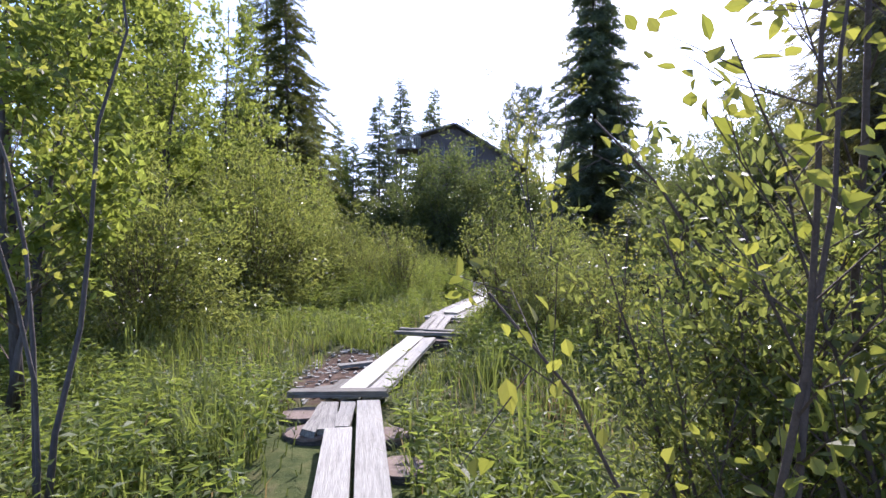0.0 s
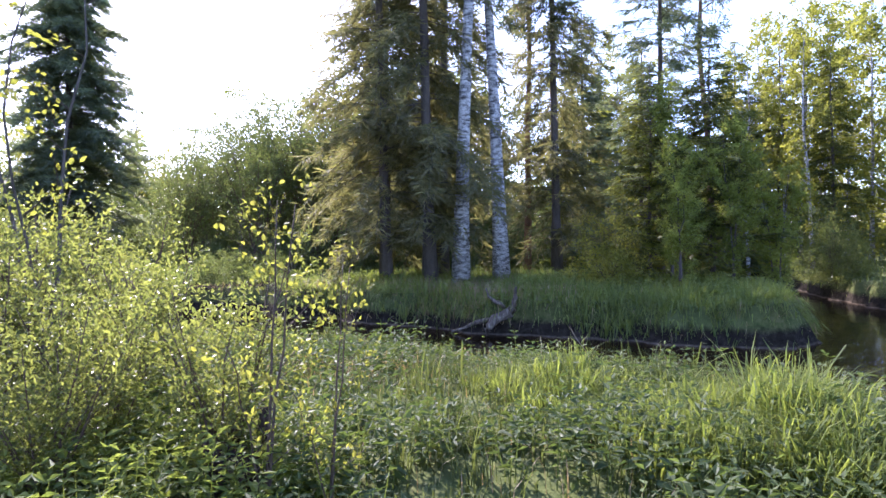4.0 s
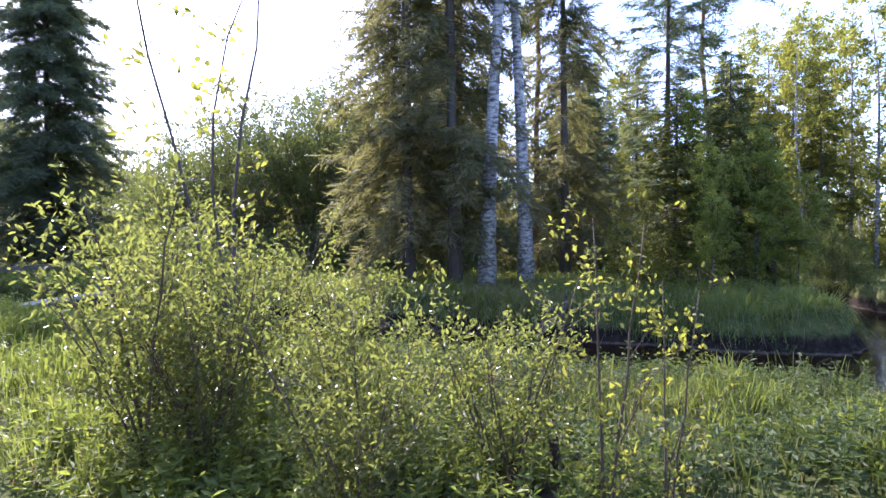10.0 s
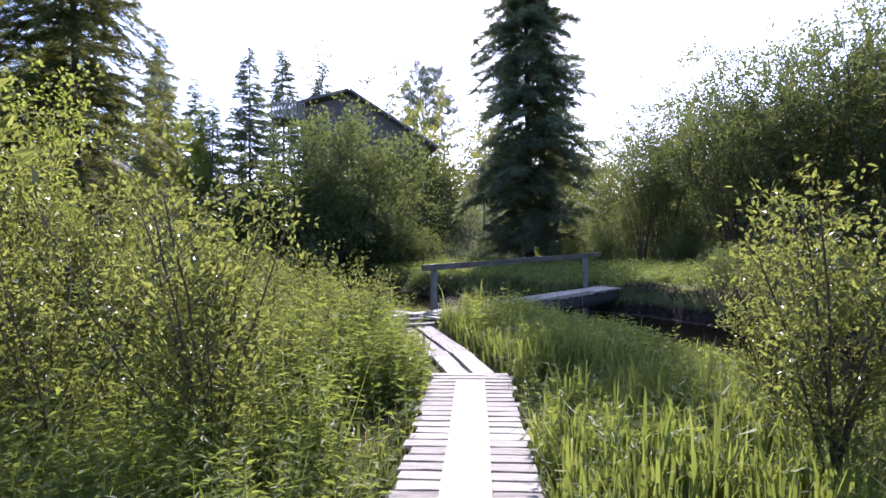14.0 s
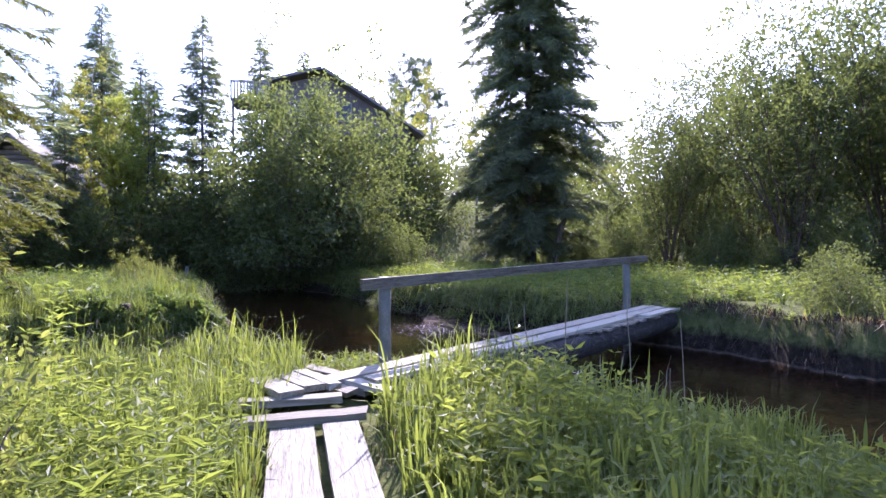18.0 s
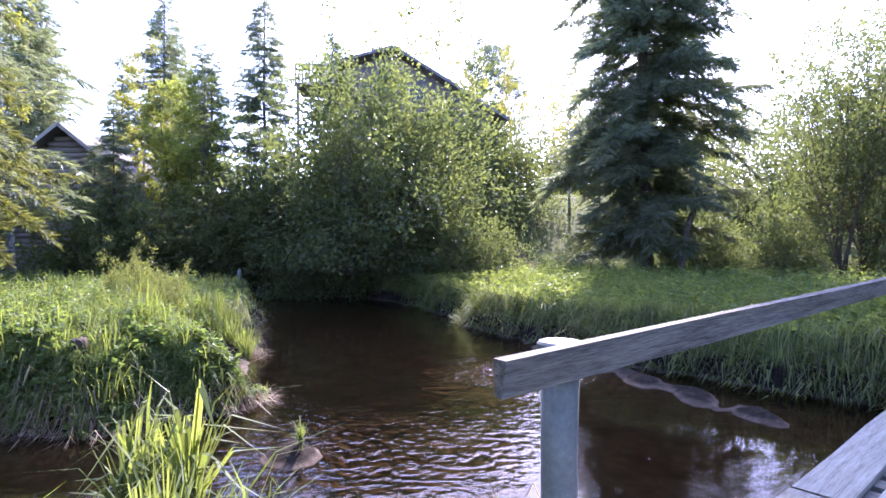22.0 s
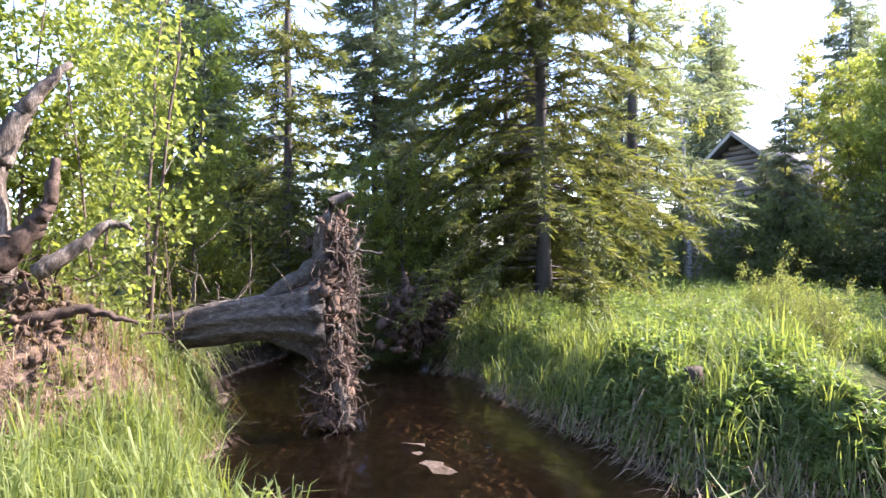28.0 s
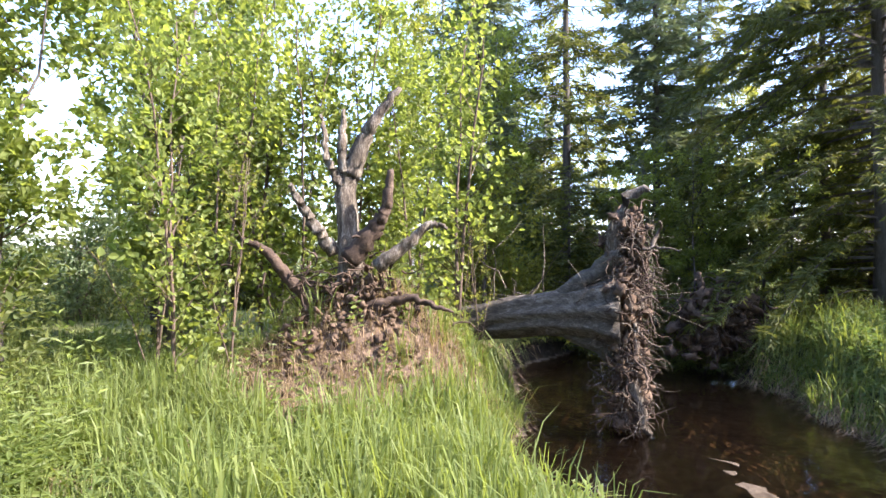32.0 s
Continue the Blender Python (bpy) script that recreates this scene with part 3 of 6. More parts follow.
def spruce_meshes(h, r, low, seed, sprays=9.0, fingers=4, droop=0.45, needle=NEEDLE, spray=0.34, fat=0.2, step=1.0):
    """Trunk, branches and needle sprays of a spruce."""
    g = np.random.default_rng(seed)
    trunk, limbs, crown = Bag(), Bag(), Bag()
    zs = np.linspace(0, h, 9)
    lean = g.normal(0, 0.012, 2)
    tp = np.stack([zs * lean[0] + 0.03 * np.sin(zs), zs * lean[1], zs], 1)
    tube(trunk, tp, 0.0085 * h * (1 - zs / h) ** 0.8 + 0.01 + 0.004 * h * np.exp(-zs * 2.5), 9)
    zb, B = low * h, []
    z = zb
    while z < h * 0.985:
        f = (z - zb) / (h - zb)
        for _ in range(g.integers(4, 8)):
            L = (r * (1 - f) ** 0.75 * min(1.0, 0.6 + 2.2 * f)) * g.uniform(0.45, 1.15) + 0.12
            B.append((min(z + g.uniform(-0.4, 0.4) * (1 - f), h * 0.985), g.uniform(0, 2 * np.pi), L, g.uniform(0.45, 1.35)))
        z += g.uniform(0.26, 0.44) * (1 + 0.3 * (1 - f)) * max(h, 6) / 18 * step
    B = np.array(B)
    s = np.linspace(0, 1, 4)
    for z0, az, L, k in B:
        out = np.array([math.cos(az), math.sin(az), 0])
        c = np.outer(s * L, out)
        c[:, 2] = z0 + L * (0.16 * s - droop * k * s ** 2 + 0.18 * s ** 3)
        c[:, :2] += z0 * lean
        tube(limbs, c, np.linspace(0.006 + 0.007 * L, 0.004, 4), 3, False)
    n = np.maximum((B[:, 2] * sprays).astype(int), 2)
    i = np.repeat(np.arange(len(B)), n)
    m = len(i)
    s = g.uniform(0.08, 1, m) ** 0.75
    L, az, k = B[i, 2], B[i, 1], B[i, 3]
    out = np.stack([np.cos(az), np.sin(az), 0 * az], 1)
    lat = np.stack([-np.sin(az), np.cos(az), 0 * az], 1)
    side = g.choice([-1, 1], m)[:, None]
    p = out * (s * L)[:, None]
    p[:, 2] = B[i, 0] + L * (0.16 * s - droop * k * s ** 2 + 0.18 * s ** 3)
    p[:, :2] += B[i, 0][:, None] * lean
    d = out * 0.6 + lat * side * g.uniform(0.1, 1.1, m)[:, None]
    d[:, 2] += g.uniform(-0.9, 0.15, m) * (0.35 + droop)
    d = unit(d)
    ln = spray * g.uniform(0.6, 1.3, m) * (0.5 + 0.5 * np.minimum(1, L))
    across = unit(np.cross(d, np.stack([g.normal(0, 0.35, m), g.normal(0, 0.35, m), np.ones(m)], 1)))
    for q in range(fingers):
        f = (q + 0.4) / fingers
        dd = unit(d * (0.7 + 0.6 * f) + across * (1 - 2 * (q % 2)) * (0.85 - 0.7 * f) + g.normal(0, 0.12, (m, 3)) - np.array([0, 0, 0.15 * droop]))
        spikes(crown, p + d * ln[:, None] * 0.8 * f, dd, ln * (0.68 - 0.22 * f) * g.uniform(0.7, 1.15, m), ln * fat * g.uniform(0.7, 1.2, m), g)
    return [trunk.mesh("spruce_trunk", BARK, True)], limbs.mesh("spruce_limbs", BARK), crown.mesh("spruce_crown", needle)


def broadleaf_meshes(h, r, seed, stems=1, base=0.35, limbs=14, twigs=9, per_twig=14, leaf=0.09, slim=0.6, spread=0.22, rise=0.6, bark=BARK, foliage=BIRCH_LEAF, thick=0.012, splay=0.0, hang=0.0, fine=True,
                     curve=0.012, near=False):
    """Trunks, branches and leaves of a broad-leaved tree, sapling or shrub."""
    g = np.random.default_rng(seed)
    trunks, twig, crown = [], Bag(), Bag()
    P, D = [], []
    for k in range(stems):
        trunk = Bag()
        az = 2 * np.pi * k / stems + g.uniform(-0.5, 0.5)
        hh = h * (1 if k == 0 else g.uniform(0.6, 1.0))
        tip = np.array([math.cos(az), math.sin(az)]) * splay * r * g.uniform(0.5, 1.1) + g.normal(0, 0.03 * h, 2)
        s = np.linspace(0, 1, 8)
        wav = g.normal(0, curve * h, (8, 2)).cumsum(0) * s[:, None]
        c = np.concatenate([np.outer(s ** 1.3, tip) + wav + (g.normal(0, 0.03 * r, 2) if stems > 1 else 0), (s * hh)[:, None]], 1)
        tube(trunk, c, thick * hh * (1 - 0.9 * s) + 0.003 + 0.3 * thick * hh * np.exp(-s * 14), 7)
        trunks.append(trunk.mesh("stem", bark, True))
        n = max(int(limbs * hh / h), 2)
        for j in range(n):
            f = base + (1 - base) * ((j + g.uniform(0, 1)) / n) ** 0.9
            f = min(f, 0.985)
            st = np.array([np.interp(f, s, c[:, q]) for q in range(3)])
            a = g.uniform(0, 2 * np.pi)
            e = (f - base) / (1 - base)
            L = r * (0.35 + 0.75 * math.sin(math.pi * min(1, 0.22 + 0.72 * e))) * g.uniform(0.6, 1.15) * (0.55 if stems > 1 else 1)
            d = np.array([math.cos(a), math.sin(a), rise * g.uniform(0.5, 1.4)])
            d /= np.linalg.norm(d)
            u = np.linspace(0, 1, 4)
            lc = st + np.outer(u * L, d)
            lc[:, 2] += L * (0.1 * u - hang * u ** 2)
            tube(twig, lc, np.linspace(thick * hh * 0.32 * (1 - f * 0.8) + 0.002, 0.002, 4), 3, False)
            m = max(int(twigs * L / r), 2)
            for uu in g.uniform(0.2, 1.0, m):
                b = np.array([np.interp(uu, u, lc[:, q]) for q in range(3)])
                td = unit(d * 0.7 + g.normal(0, 0.6, 3) + np.array([0, 0, 0.25 - hang]))
                tl = spread * g.uniform(0.7, 1.5) * 1.6
                P.append(b), D.append(td * tl)
                if fine:
                    tube(twig, np.stack([b, b + td * tl]), [0.0025, 0.0012], 3, False)
    P, D = np.array(P), np.array(D)
    i = np.repeat(np.arange(len(P)), per_twig)
    m = len(i)
    q = P[i] + D[i] * g.uniform(0, 1.1, (m, 1)) + g.normal(0, spread * 0.28, (m, 3))
    way = unit(D[i]) * 0.8 + g.normal(0, 0.7, (m, 3)) + np.array([0, 0, 0.15 - hang])
    if near:
        fine_leaves(crown, q, way, leaf * g.uniform(0.55, 1.25, m), leaf * slim * g.uniform(0.7, 1.15, m), g)
    else:
        leaves(crown, q, way, leaf * g.uniform(0.6, 1.25, m), leaf * slim * g.uniform(0.7, 1.15, m), 0.18, g)
    return trunks, twig.mesh("branches", TWIG if stems > 1 else bark), crown.mesh("foliage", foliage)


def dome_meshes(h, r, seed, clusters=260, per=40, leaf=0.09, slim=0.6, size=0.35, stems=9, foliage=WILLOW, low=0.0, lumps=0.22, bark=TWIG, thick=0.006):
    """A dense shrub or rounded crown: leaf clusters on a lumpy dome, carried by stems."""
    g = np.random.default_rng(seed)
    twig, crown, trunks = Bag(), Bag(), []
    a, u = g.uniform(0, 2 * np.pi, clusters), g.uniform(-0.12, 1, clusters)
    k = 1 + lumps * (np.sin(a * 3 + seed) * np.cos(u * 5 + seed) + 0.6 * np.sin(a * 7 + 2 * seed + u * 9))
    f = g.uniform(0, 1, clusters) ** 0.38 * k
    w = np.sqrt(1 - np.clip(u, 0, 1) ** 2)
    c = np.stack([np.cos(a) * w * f * r, np.sin(a) * w * f * r, h * (low + (1 - low) * (np.clip(u, 0, 1) * f * 0.97 + 0.06 + 0.05 * g.uniform(0, 1, clusters)))], 1)
    bases = np.stack([g.normal(0, 0.12 * r, stems), g.normal(0, 0.12 * r, stems), np.zeros(stems)], 1)
    for n, b in enumerate(bases):
        trunk = Bag()
        e = c[g.integers(0, clusters)] * np.array([0.8, 0.8, 0.9])
        e[2] = max(e[2], 0.6 * h)
        s = np.linspace(0, 1, 6)[:, None]
        p = b + (e - b) * s + g.normal(0, 0.02 * h, (6, 3)) * s * (1 - s) * 3
        tube(trunk, p, np.linspace(thick * h, 0.004, 6), 6)
        trunks.append(trunk.mesh("stem", bark, True))
    for p in (c[::2] if leaf < 0.22 else c[::9]):
        b = bases[g.integers(0, stems)] * 0.6 + p * np.array([0.45, 0.45, 0.4])
        mid = (b + p) / 2 + np.array([0, 0, -0.05 * h])
        tube(twig, np.stack([b, mid, p]), np.linspace(thick * h * 0.35, 0.003, 3), 3, False)
    i = np.repeat(np.arange(clusters), per)
    m = len(i)
    q = c[i] + g.normal(0, size * 0.5, (m, 3))
    q[:, 2] = np.maximum(q[:, 2], 0.03)
    way = unit(q - np.array([0, 0, h * 0.3])) + g.normal(0, 0.8, (m, 3))
    leaves(crown, q, way, leaf * g.uniform(0.6, 1.3, m), leaf * slim * g.uniform(0.7, 1.15, m), 0.18, g)
    return trunks, twig.mesh("branches", bark), crown.mesh("foliage", foliage)


def grow(name, label, category, meshes, group=""):
    """A plant built from its meshes, at the origin, to be copied into place."""
    ob = thing(name, label, category, group)
    for me in meshes[0]:
        part("trunk" if len(meshes[0]) == 1 else "stem", me, ob)
    part("branchwork", meshes[1], ob)["kind"] = "stuff"
    part("crown" if category == "tree" else "foliage", meshes[2], ob)["kind"] = "stuff"
    return ob


class Kind:
    """A kind of plant: the first one planted is the original, later ones are copies."""

    def __init__(self, name, label, category, meshes, group=""):
        self.args, self.ob, self.used = (name, label, category, meshes, group), None, 0

    def plant(self, x, y, s=1.0, rz=None, sz=None, label="", sink=0.05, lean=(0, 0)):
        rz = rng.uniform(0, 360) if rz is None else rz
        m = pose(x, y, z_at(x, y) - sink, lean[0], lean[1], rz) @ Matrix.Diagonal((s, s, s if sz is None else sz, 1))
        if self.ob is None:
            self.ob = grow(*self.args)
            ob = self.ob
        else:
            ob = copy_thing(self.ob, Matrix())
        ob.matrix_basis = m
        return tagged(ob, label)


G_S, G_B, G_A, G_W = "spruces of the wood", "birches of the wood", "alders by the stream", "willow shrubs"
BIG = Kind("spruce", "huge dense dark spruce on the far bank beside the path", "tree", spruce_meshes(26, 4.9, 0.05, 11, 32, 6, 0.75, NEEDLE, 0.6, 0.085, 0.42), G_S)
OLD = [Kind("spruce", "tall dark green spruce with drooping shaggy branches", "tree", spruce_meshes(22, 4.7, 0.1, 12, 15, 5, 0.5, NEEDLE, 0.5, 0.1, 1.05), G_S)]
LIT = [Kind("spruce", "old spruce with low yellow-green boughs reaching the grass", "tree", spruce_meshes(17, 4.4, 0.02, 15, 46, 6, 0.75, NEEDLE_LIT, 0.25, 0.11, 0.5), G_S)]
HALF = [Kind("spruce", "tall old spruce with bare grey lower trunk and hanging branches", "tree", spruce_meshes(23, 3.4, 0.09, 21 + i, 21, 5, 0.95, NEEDLE_OLD, 0.55, 0.09), G_S) for i in range(2)]
SLIM = [Kind("spruce", "slender dark green spruce with a pointed top", "tree", spruce_meshes(14, 2.7, 0.04, 31 + i, 20, 4, 0.38, NEEDLE, 0.44, 0.14, 0.72), G_S) for i in range(3)]
WOOD = [Kind("spruce", "green spruce standing among birches", "tree", spruce_meshes(14, 2.2, 0.08, 35 + i, 18, 5, 0.55, NEEDLE_LIT, 0.4, 0.1), G_S) for i in range(2)]
YOUNG = [Kind("young_spruce", "young bright green spruce at the wood's edge", "tree", spruce_meshes(7, 1.7, 0.03, 41 + i, 16, 4, 0.3, NEEDLE_LIT, 0.36, 0.15), G_S) for i in range(2)]
BIRCH = [Kind("birch", "tall birch with pale bark and light green leaves", "tree", broadleaf_meshes(16, 2.7, 51 + i, 1, 0.13, 38, 11, 13, 0.21, 0.75, 0.36, 0.9, BIRCH_BARK, BIRCH_LEAF, 0.008, hang=0.35, fine=False), G_B) for i in range(3)]
ALDER = [Kind("alder", "leafy green alder tree with a slim trunk", "tree", broadleaf_meshes(8.5, 2.6, 61 + i, 2, 0.08, 34, 12, 28, 0.135, 0.72, 0.28, 0.7, BARK, FRESH_LEAF, 0.007, 0.35, fine=False), G_A) for i in range(2)]
BUSH = [Kind("willow_shrub", "dense rounded willow shrub with many stems", "shrub", dome_meshes(4, 2.1, 71 + i, 380, 34, 0.12, 0.48, 0.3, 9, WILLOW, 0.0, 0.32), G_W) for i in range(2)]
SCRUB = [Kind("willow_shrub", "rounded green shrub at the edge of the wood", "shrub", dome_meshes(4, 2.4, 75 + i, 210, 22, 0.2, 0.6, 0.42, 6, f, 0.0, 0.32), G_W) for i, f in enumerate((BIRCH_LEAF, ALDER_LEAF))]
PINE = [Kind("pine", "tall pine with a bare reddish trunk and sparse crown", "tree", broadleaf_meshes(24, 3.4, 81 + i, 1, 0.42, 32, 13, 60, 0.36, 0.15, 0.5, 0.35, PINE_BARK, PINE_NEEDLE, 0.0065, fine=False), "pines of the wood") for i in range(2)]
THICKET = [Kind("willow_thicket", "tall many-stemmed willow thicket against the sky", "tree", broadleaf_meshes(9, 4.2, 91 + i, 11, 0.22, 15, 10, 13, 0.17, 0.6, 0.4, 0.8, TWIG, ALDER_LEAF, 0.0055, 0.8, fine=False), "thicket beyond the bridge") for i in range(2)]
NEAR = [Kind("willow_sapling", "leafy willow sapling with thin brown stems and glossy leaves", "shrub", broadleaf_meshes(2.2, 0.95, 101 + i, 10, 0.1, 15, 11, 8, 0.058, 0.48, 0.13, 0.9, TWIG, WILLOW, 0.006, 0.8, near=True, fine=False), "willow saplings by the boardwalk") for i in range(3)]
THIN = Kind("alder_sapling", "thin alder sapling with bare stems and few leaves", "tree", broadleaf_meshes(5, 0.9, 121, 3, 0.35, 9, 6, 7, 0.07, 0.6, 0.16, 0.9, BARK, BIRCH_LEAF, 0.004, 0.35, near=True, curve=0.025), "thin saplings")
BARE = [Kind("bare_sapling", "nearly bare spindly alder sapling with a few fresh leaves", "tree", broadleaf_meshes(5, 1.5, 125 + i, 2, 0.12, 13, 6, 1, 0.06, 0.55, 0.2, 0.6, BARK, BIRCH_LEAF, 0.005, 0.4, curve=0.03, near=True), "thin saplings") for i in range(2)]
BROAD = Kind("alder_sapling", "young alder with large fresh green leaves", "tree", broadleaf_meshes(3.2, 1.0, 127, 3, 0.2, 9, 6, 6, 0.075, 0.62, 0.16, 0.7, TWIG, BIRCH_LEAF, 0.005, 0.6, near=True), "alder saplings")
CLUMP = Kind("alder_clump", "big rounded alder clump overhanging the dark water", "tree", dome_meshes(8.2, 5.0, 131, 1000, 46, 0.19, 0.75, 0.6, 8, ALDER_LEAF, 0.0, 0.3, BARK, 0.008))

# ---- trees, as they stand ----
BIG.plant(12.6, 43.8, 1.0, 20)
OLD[0].plant(-10.8, 38.8, 1.0, 70)
SLIM[0].plant(-4.9, 53.2, 0.95)
SLIM[1].plant(-12.2, 58.3, 0.98)
SLIM[2].plant(-9.0, 56, 0.75)
SLIM[1].plant(-15.5, 50, 0.8)
SLIM[2].plant(-6.9, 50.5, 0.7)
SLIM[0].plant(-17.5, 54, 1.0)
SLIM[0].plant(-5.5, 100, 1.9)
SLIM[1].plant(0.0, 104, 1.85)
PINE[0].plant(13.8, 98, 1.0)
PINE[1].plant(20.5, 104, 1.1)
PINE[0].plant(17.5, 106, 1.05, 200)
CLUMP.plant(1.8, 45.8, 1.03, sz=1.05)
ALDER[0].plant(-6.7, 48.4, 1.0)
ALDER[1].plant(-8.4, 49.2, 0.95)
for x, y, s in [(8.2, 53, 1.15), (9.8, 56, 1.2), (-2.6, 49.5, 1.35), (-5.0, 48.2, 0.95), (6.2, 54.5, 1.5), (5.9, 51.5, 0.6), (16.5, 46.5, 0.9), (18.5, 43, 0.8)]:
    SCRUB[1].plant(x, y, s)
for x, y, s in [(11, 60, 0.65), (13, 55, 0.6), (7.5, 64, 0.7), (-9.5, 49, 0.65), (-12.2, 44.0, 0.75)]:
    BIRCH[int(y) % 3].plant(x, y, s)
HALF[0].plant(14.9, 17.0, 1.0, 10, label="old spruce with grey trunk on the grassy opposite bank")
HALF[1].plant(15.4, 19.6, 0.95)
HALF[1].plant(14.2, 18.4, 0.9)
HALF[0].plant(18.6, 19.5, 1.05)
HALF[1].plant(22.8, 16.4, 1.0)
OLD[0].plant(25.4, 12.8, 0.85)
STOUT = Kind("birch", "stout old birch with rough white and dark bark", "tree", broadleaf_meshes(21, 2.8, 58, 1, 0.5, 36, 11, 13, 0.2, 0.75, 0.36, 0.9, BIRCH_BARK, BIRCH_LEAF, 0.0125, hang=0.45, fine=False, curve=0.006), G_B)
STOUT.plant(15.3, 16.0, 1.0, 40)
STOUT.plant(16.4, 15.1, 0.95, 200, lean=(0, 2.5))
PINE[1].plant(22.6, 17.8, 1.0)
PINE[0].plant(28.1, 11.3, 1.0)
YOUNG[0].plant(18.4, 10.8, 1.0)
YOUNG[1].plant(20.2, 9.4, 1.15)
ALDER[0].plant(16.9, 9.4, 0.5)
ALDER[0].plant(18.3, 10.1, 0.72)
ALDER[1].plant(19.3, 8.6, 0.6)
ALDER[1].plant(20.6, 7.7, 0.5)
BUSH[0].plant(26.5, 6.6, 0.62)
SCRUB[0].plant(16.6, 11.4, 0.5)
Kind("alder", "leaning alder with a dark mossy trunk and thin crown", "tree", broadleaf_meshes(16, 2.4, 57, 1, 0.35, 30, 8, 8, 0.2, 0.7, 0.3, 0.7, BARK, BIRCH_LEAF, 0.0095, hang=0.2, curve=0.02), G_A).plant(20.7, 2.9, 1.0, 30, lean=(0, 3))
for x, y, s in [(33, 8, 0.75), (35, 5, 0.85), (34, 11, 0.8), (37, 9, 0.9), (36, 2, 0.8), (38, -2, 0.9), (35, -5, 0.8), (39, -8, 0.9), (37, -12, 0.9), (34, -9, 0.7), (42, 6, 1.0), (43, 0, 1.0), (41, 12, 1.0), (33, 0, 0.65), (32, -14, 0.7), (44, -14, 1.0), (31, 4.5, 0.5), (30, -4, 0.5), (47, 9, 1.1), (48, -5, 1.1)]:
    BIRCH[int(x + 40 + y) % 3].plant(x, y, s)
g = np.random.default_rng(5)
for k in range(66):                       # wood beyond the pool, to the east
    x, y = g.uniform(31, 56), g.uniform(-30, 24)
    [BIRCH[0], WOOD[0], BIRCH[1], BIRCH[2], SLIM[1], WOOD[1], BIRCH[2]][k % 7].plant(x, y, g.uniform(0.7, 1.05))
for k in range(34):
    SCRUB[k % 3 == 0].plant(g.uniform(28, 42), g.uniform(-22, 9) if k < 26 else g.uniform(13, 18), g.uniform(0.5, 1.25))
for k in range(20):                       # wood to the west
    x, y = g.uniform(-38, -16), g.uniform(8, 36)
    [WOOD[0], BIRCH[0], YOUNG[0], SLIM[2], BIRCH[1]][k % 5].plant(x, y, g.uniform(0.8, 1.15))
for k in range(12):
    SCRUB[k % 2].plant(g.uniform(-20, -9.5), g.uniform(14, 38), g.uniform(0.6, 1.1))
for k in range(16):                       # far side of the stream, north-west
    x, y = g.uniform(-30, -13), g.uniform(40, 70)
    [SLIM[0], BIRCH[1], SLIM[1], SCRUB[1]][k % 4].plant(x, y, g.uniform(0.7, 1.0))
for k in range(30):                       # closed edge of the woods far behind
    a = math.radians(-50 + k * 4.6)
    SCRUB[k % 2].plant(68 * math.cos(a) + g.uniform(-4, 4), 14 + 68 * math.sin(a), g.uniform(2.0, 2.8))
for k in range(44):                       # distant woods
    a = g.uniform(0, 2 * np.pi)
    d = g.uniform(62, 110)
    x, y = d * math.cos(a), 20 + d * math.sin(a)
    if not (-14 < x < 30 and y > 50) and y > -30:
        [BIRCH[0], SLIM[1], BIRCH[1], SLIM[2]][k % 4].plant(x, y, g.uniform(0.9, 1.3))
for x, y, s in [(22, 37, 1.2), (26, 36, 1.3), (25, 41, 1.35), (30, 38, 1.4), (20, 41, 1.05), (33, 33, 1.4), (29, 30, 1.5), (24, 31, 1.25), (35, 40, 1.6), (19.5, 34.5, 0.95), (17.6, 39.5, 0.8), (27, 45, 1.3), (23.2, 33.8, 1.2), (27.5, 33, 1.35), (21.5, 44.5, 1.1), (32, 27, 1.5)]:
    THICKET[k % 2].plant(x, y, s)
    k += 1
for x, y, s in [(38, 34, 1.6), (42, 44, 1.8), (36, 50, 1.7), (30, 52, 1.5), (24, 54, 1.4), (45, 30, 1.7), (26, 27, 0.9), (31, 24, 1.2), (36, 22, 1.4), (25, 22, 0.9), (40, 18, 1.5), (18, 52, 1.0)]:
    SCRUB[1].plant(x, y, s)
for x, y, s, kind in [(31, 19, 1.1, SLIM[0]), (26, 25.5, 1.0, SLIM[1]), (33, 27, 1.1, WOOD[1]), (36, 12, 1.0, SLIM[2])]:
    kind.plant(x, y, s)
for x, y, s in [(17, 35.5, 0.45), (18.5, 31.5, 0.55), (22, 28, 0.7), (21, 34, 0.65), (15.8, 39.5, 0.5), (25, 33, 0.8), (24, 26, 0.8), (16.6, 41, 0.65), (18.6, 37.6, 0.6), (20.2, 30, 0.6), (17.2, 33, 0.35), (23, 38, 0.8), (27, 28.5, 0.9), (15.0, 42.4, 0.45), (20.5, 39, 0.7)]:
    SCRUB[1].plant(x, y, s)
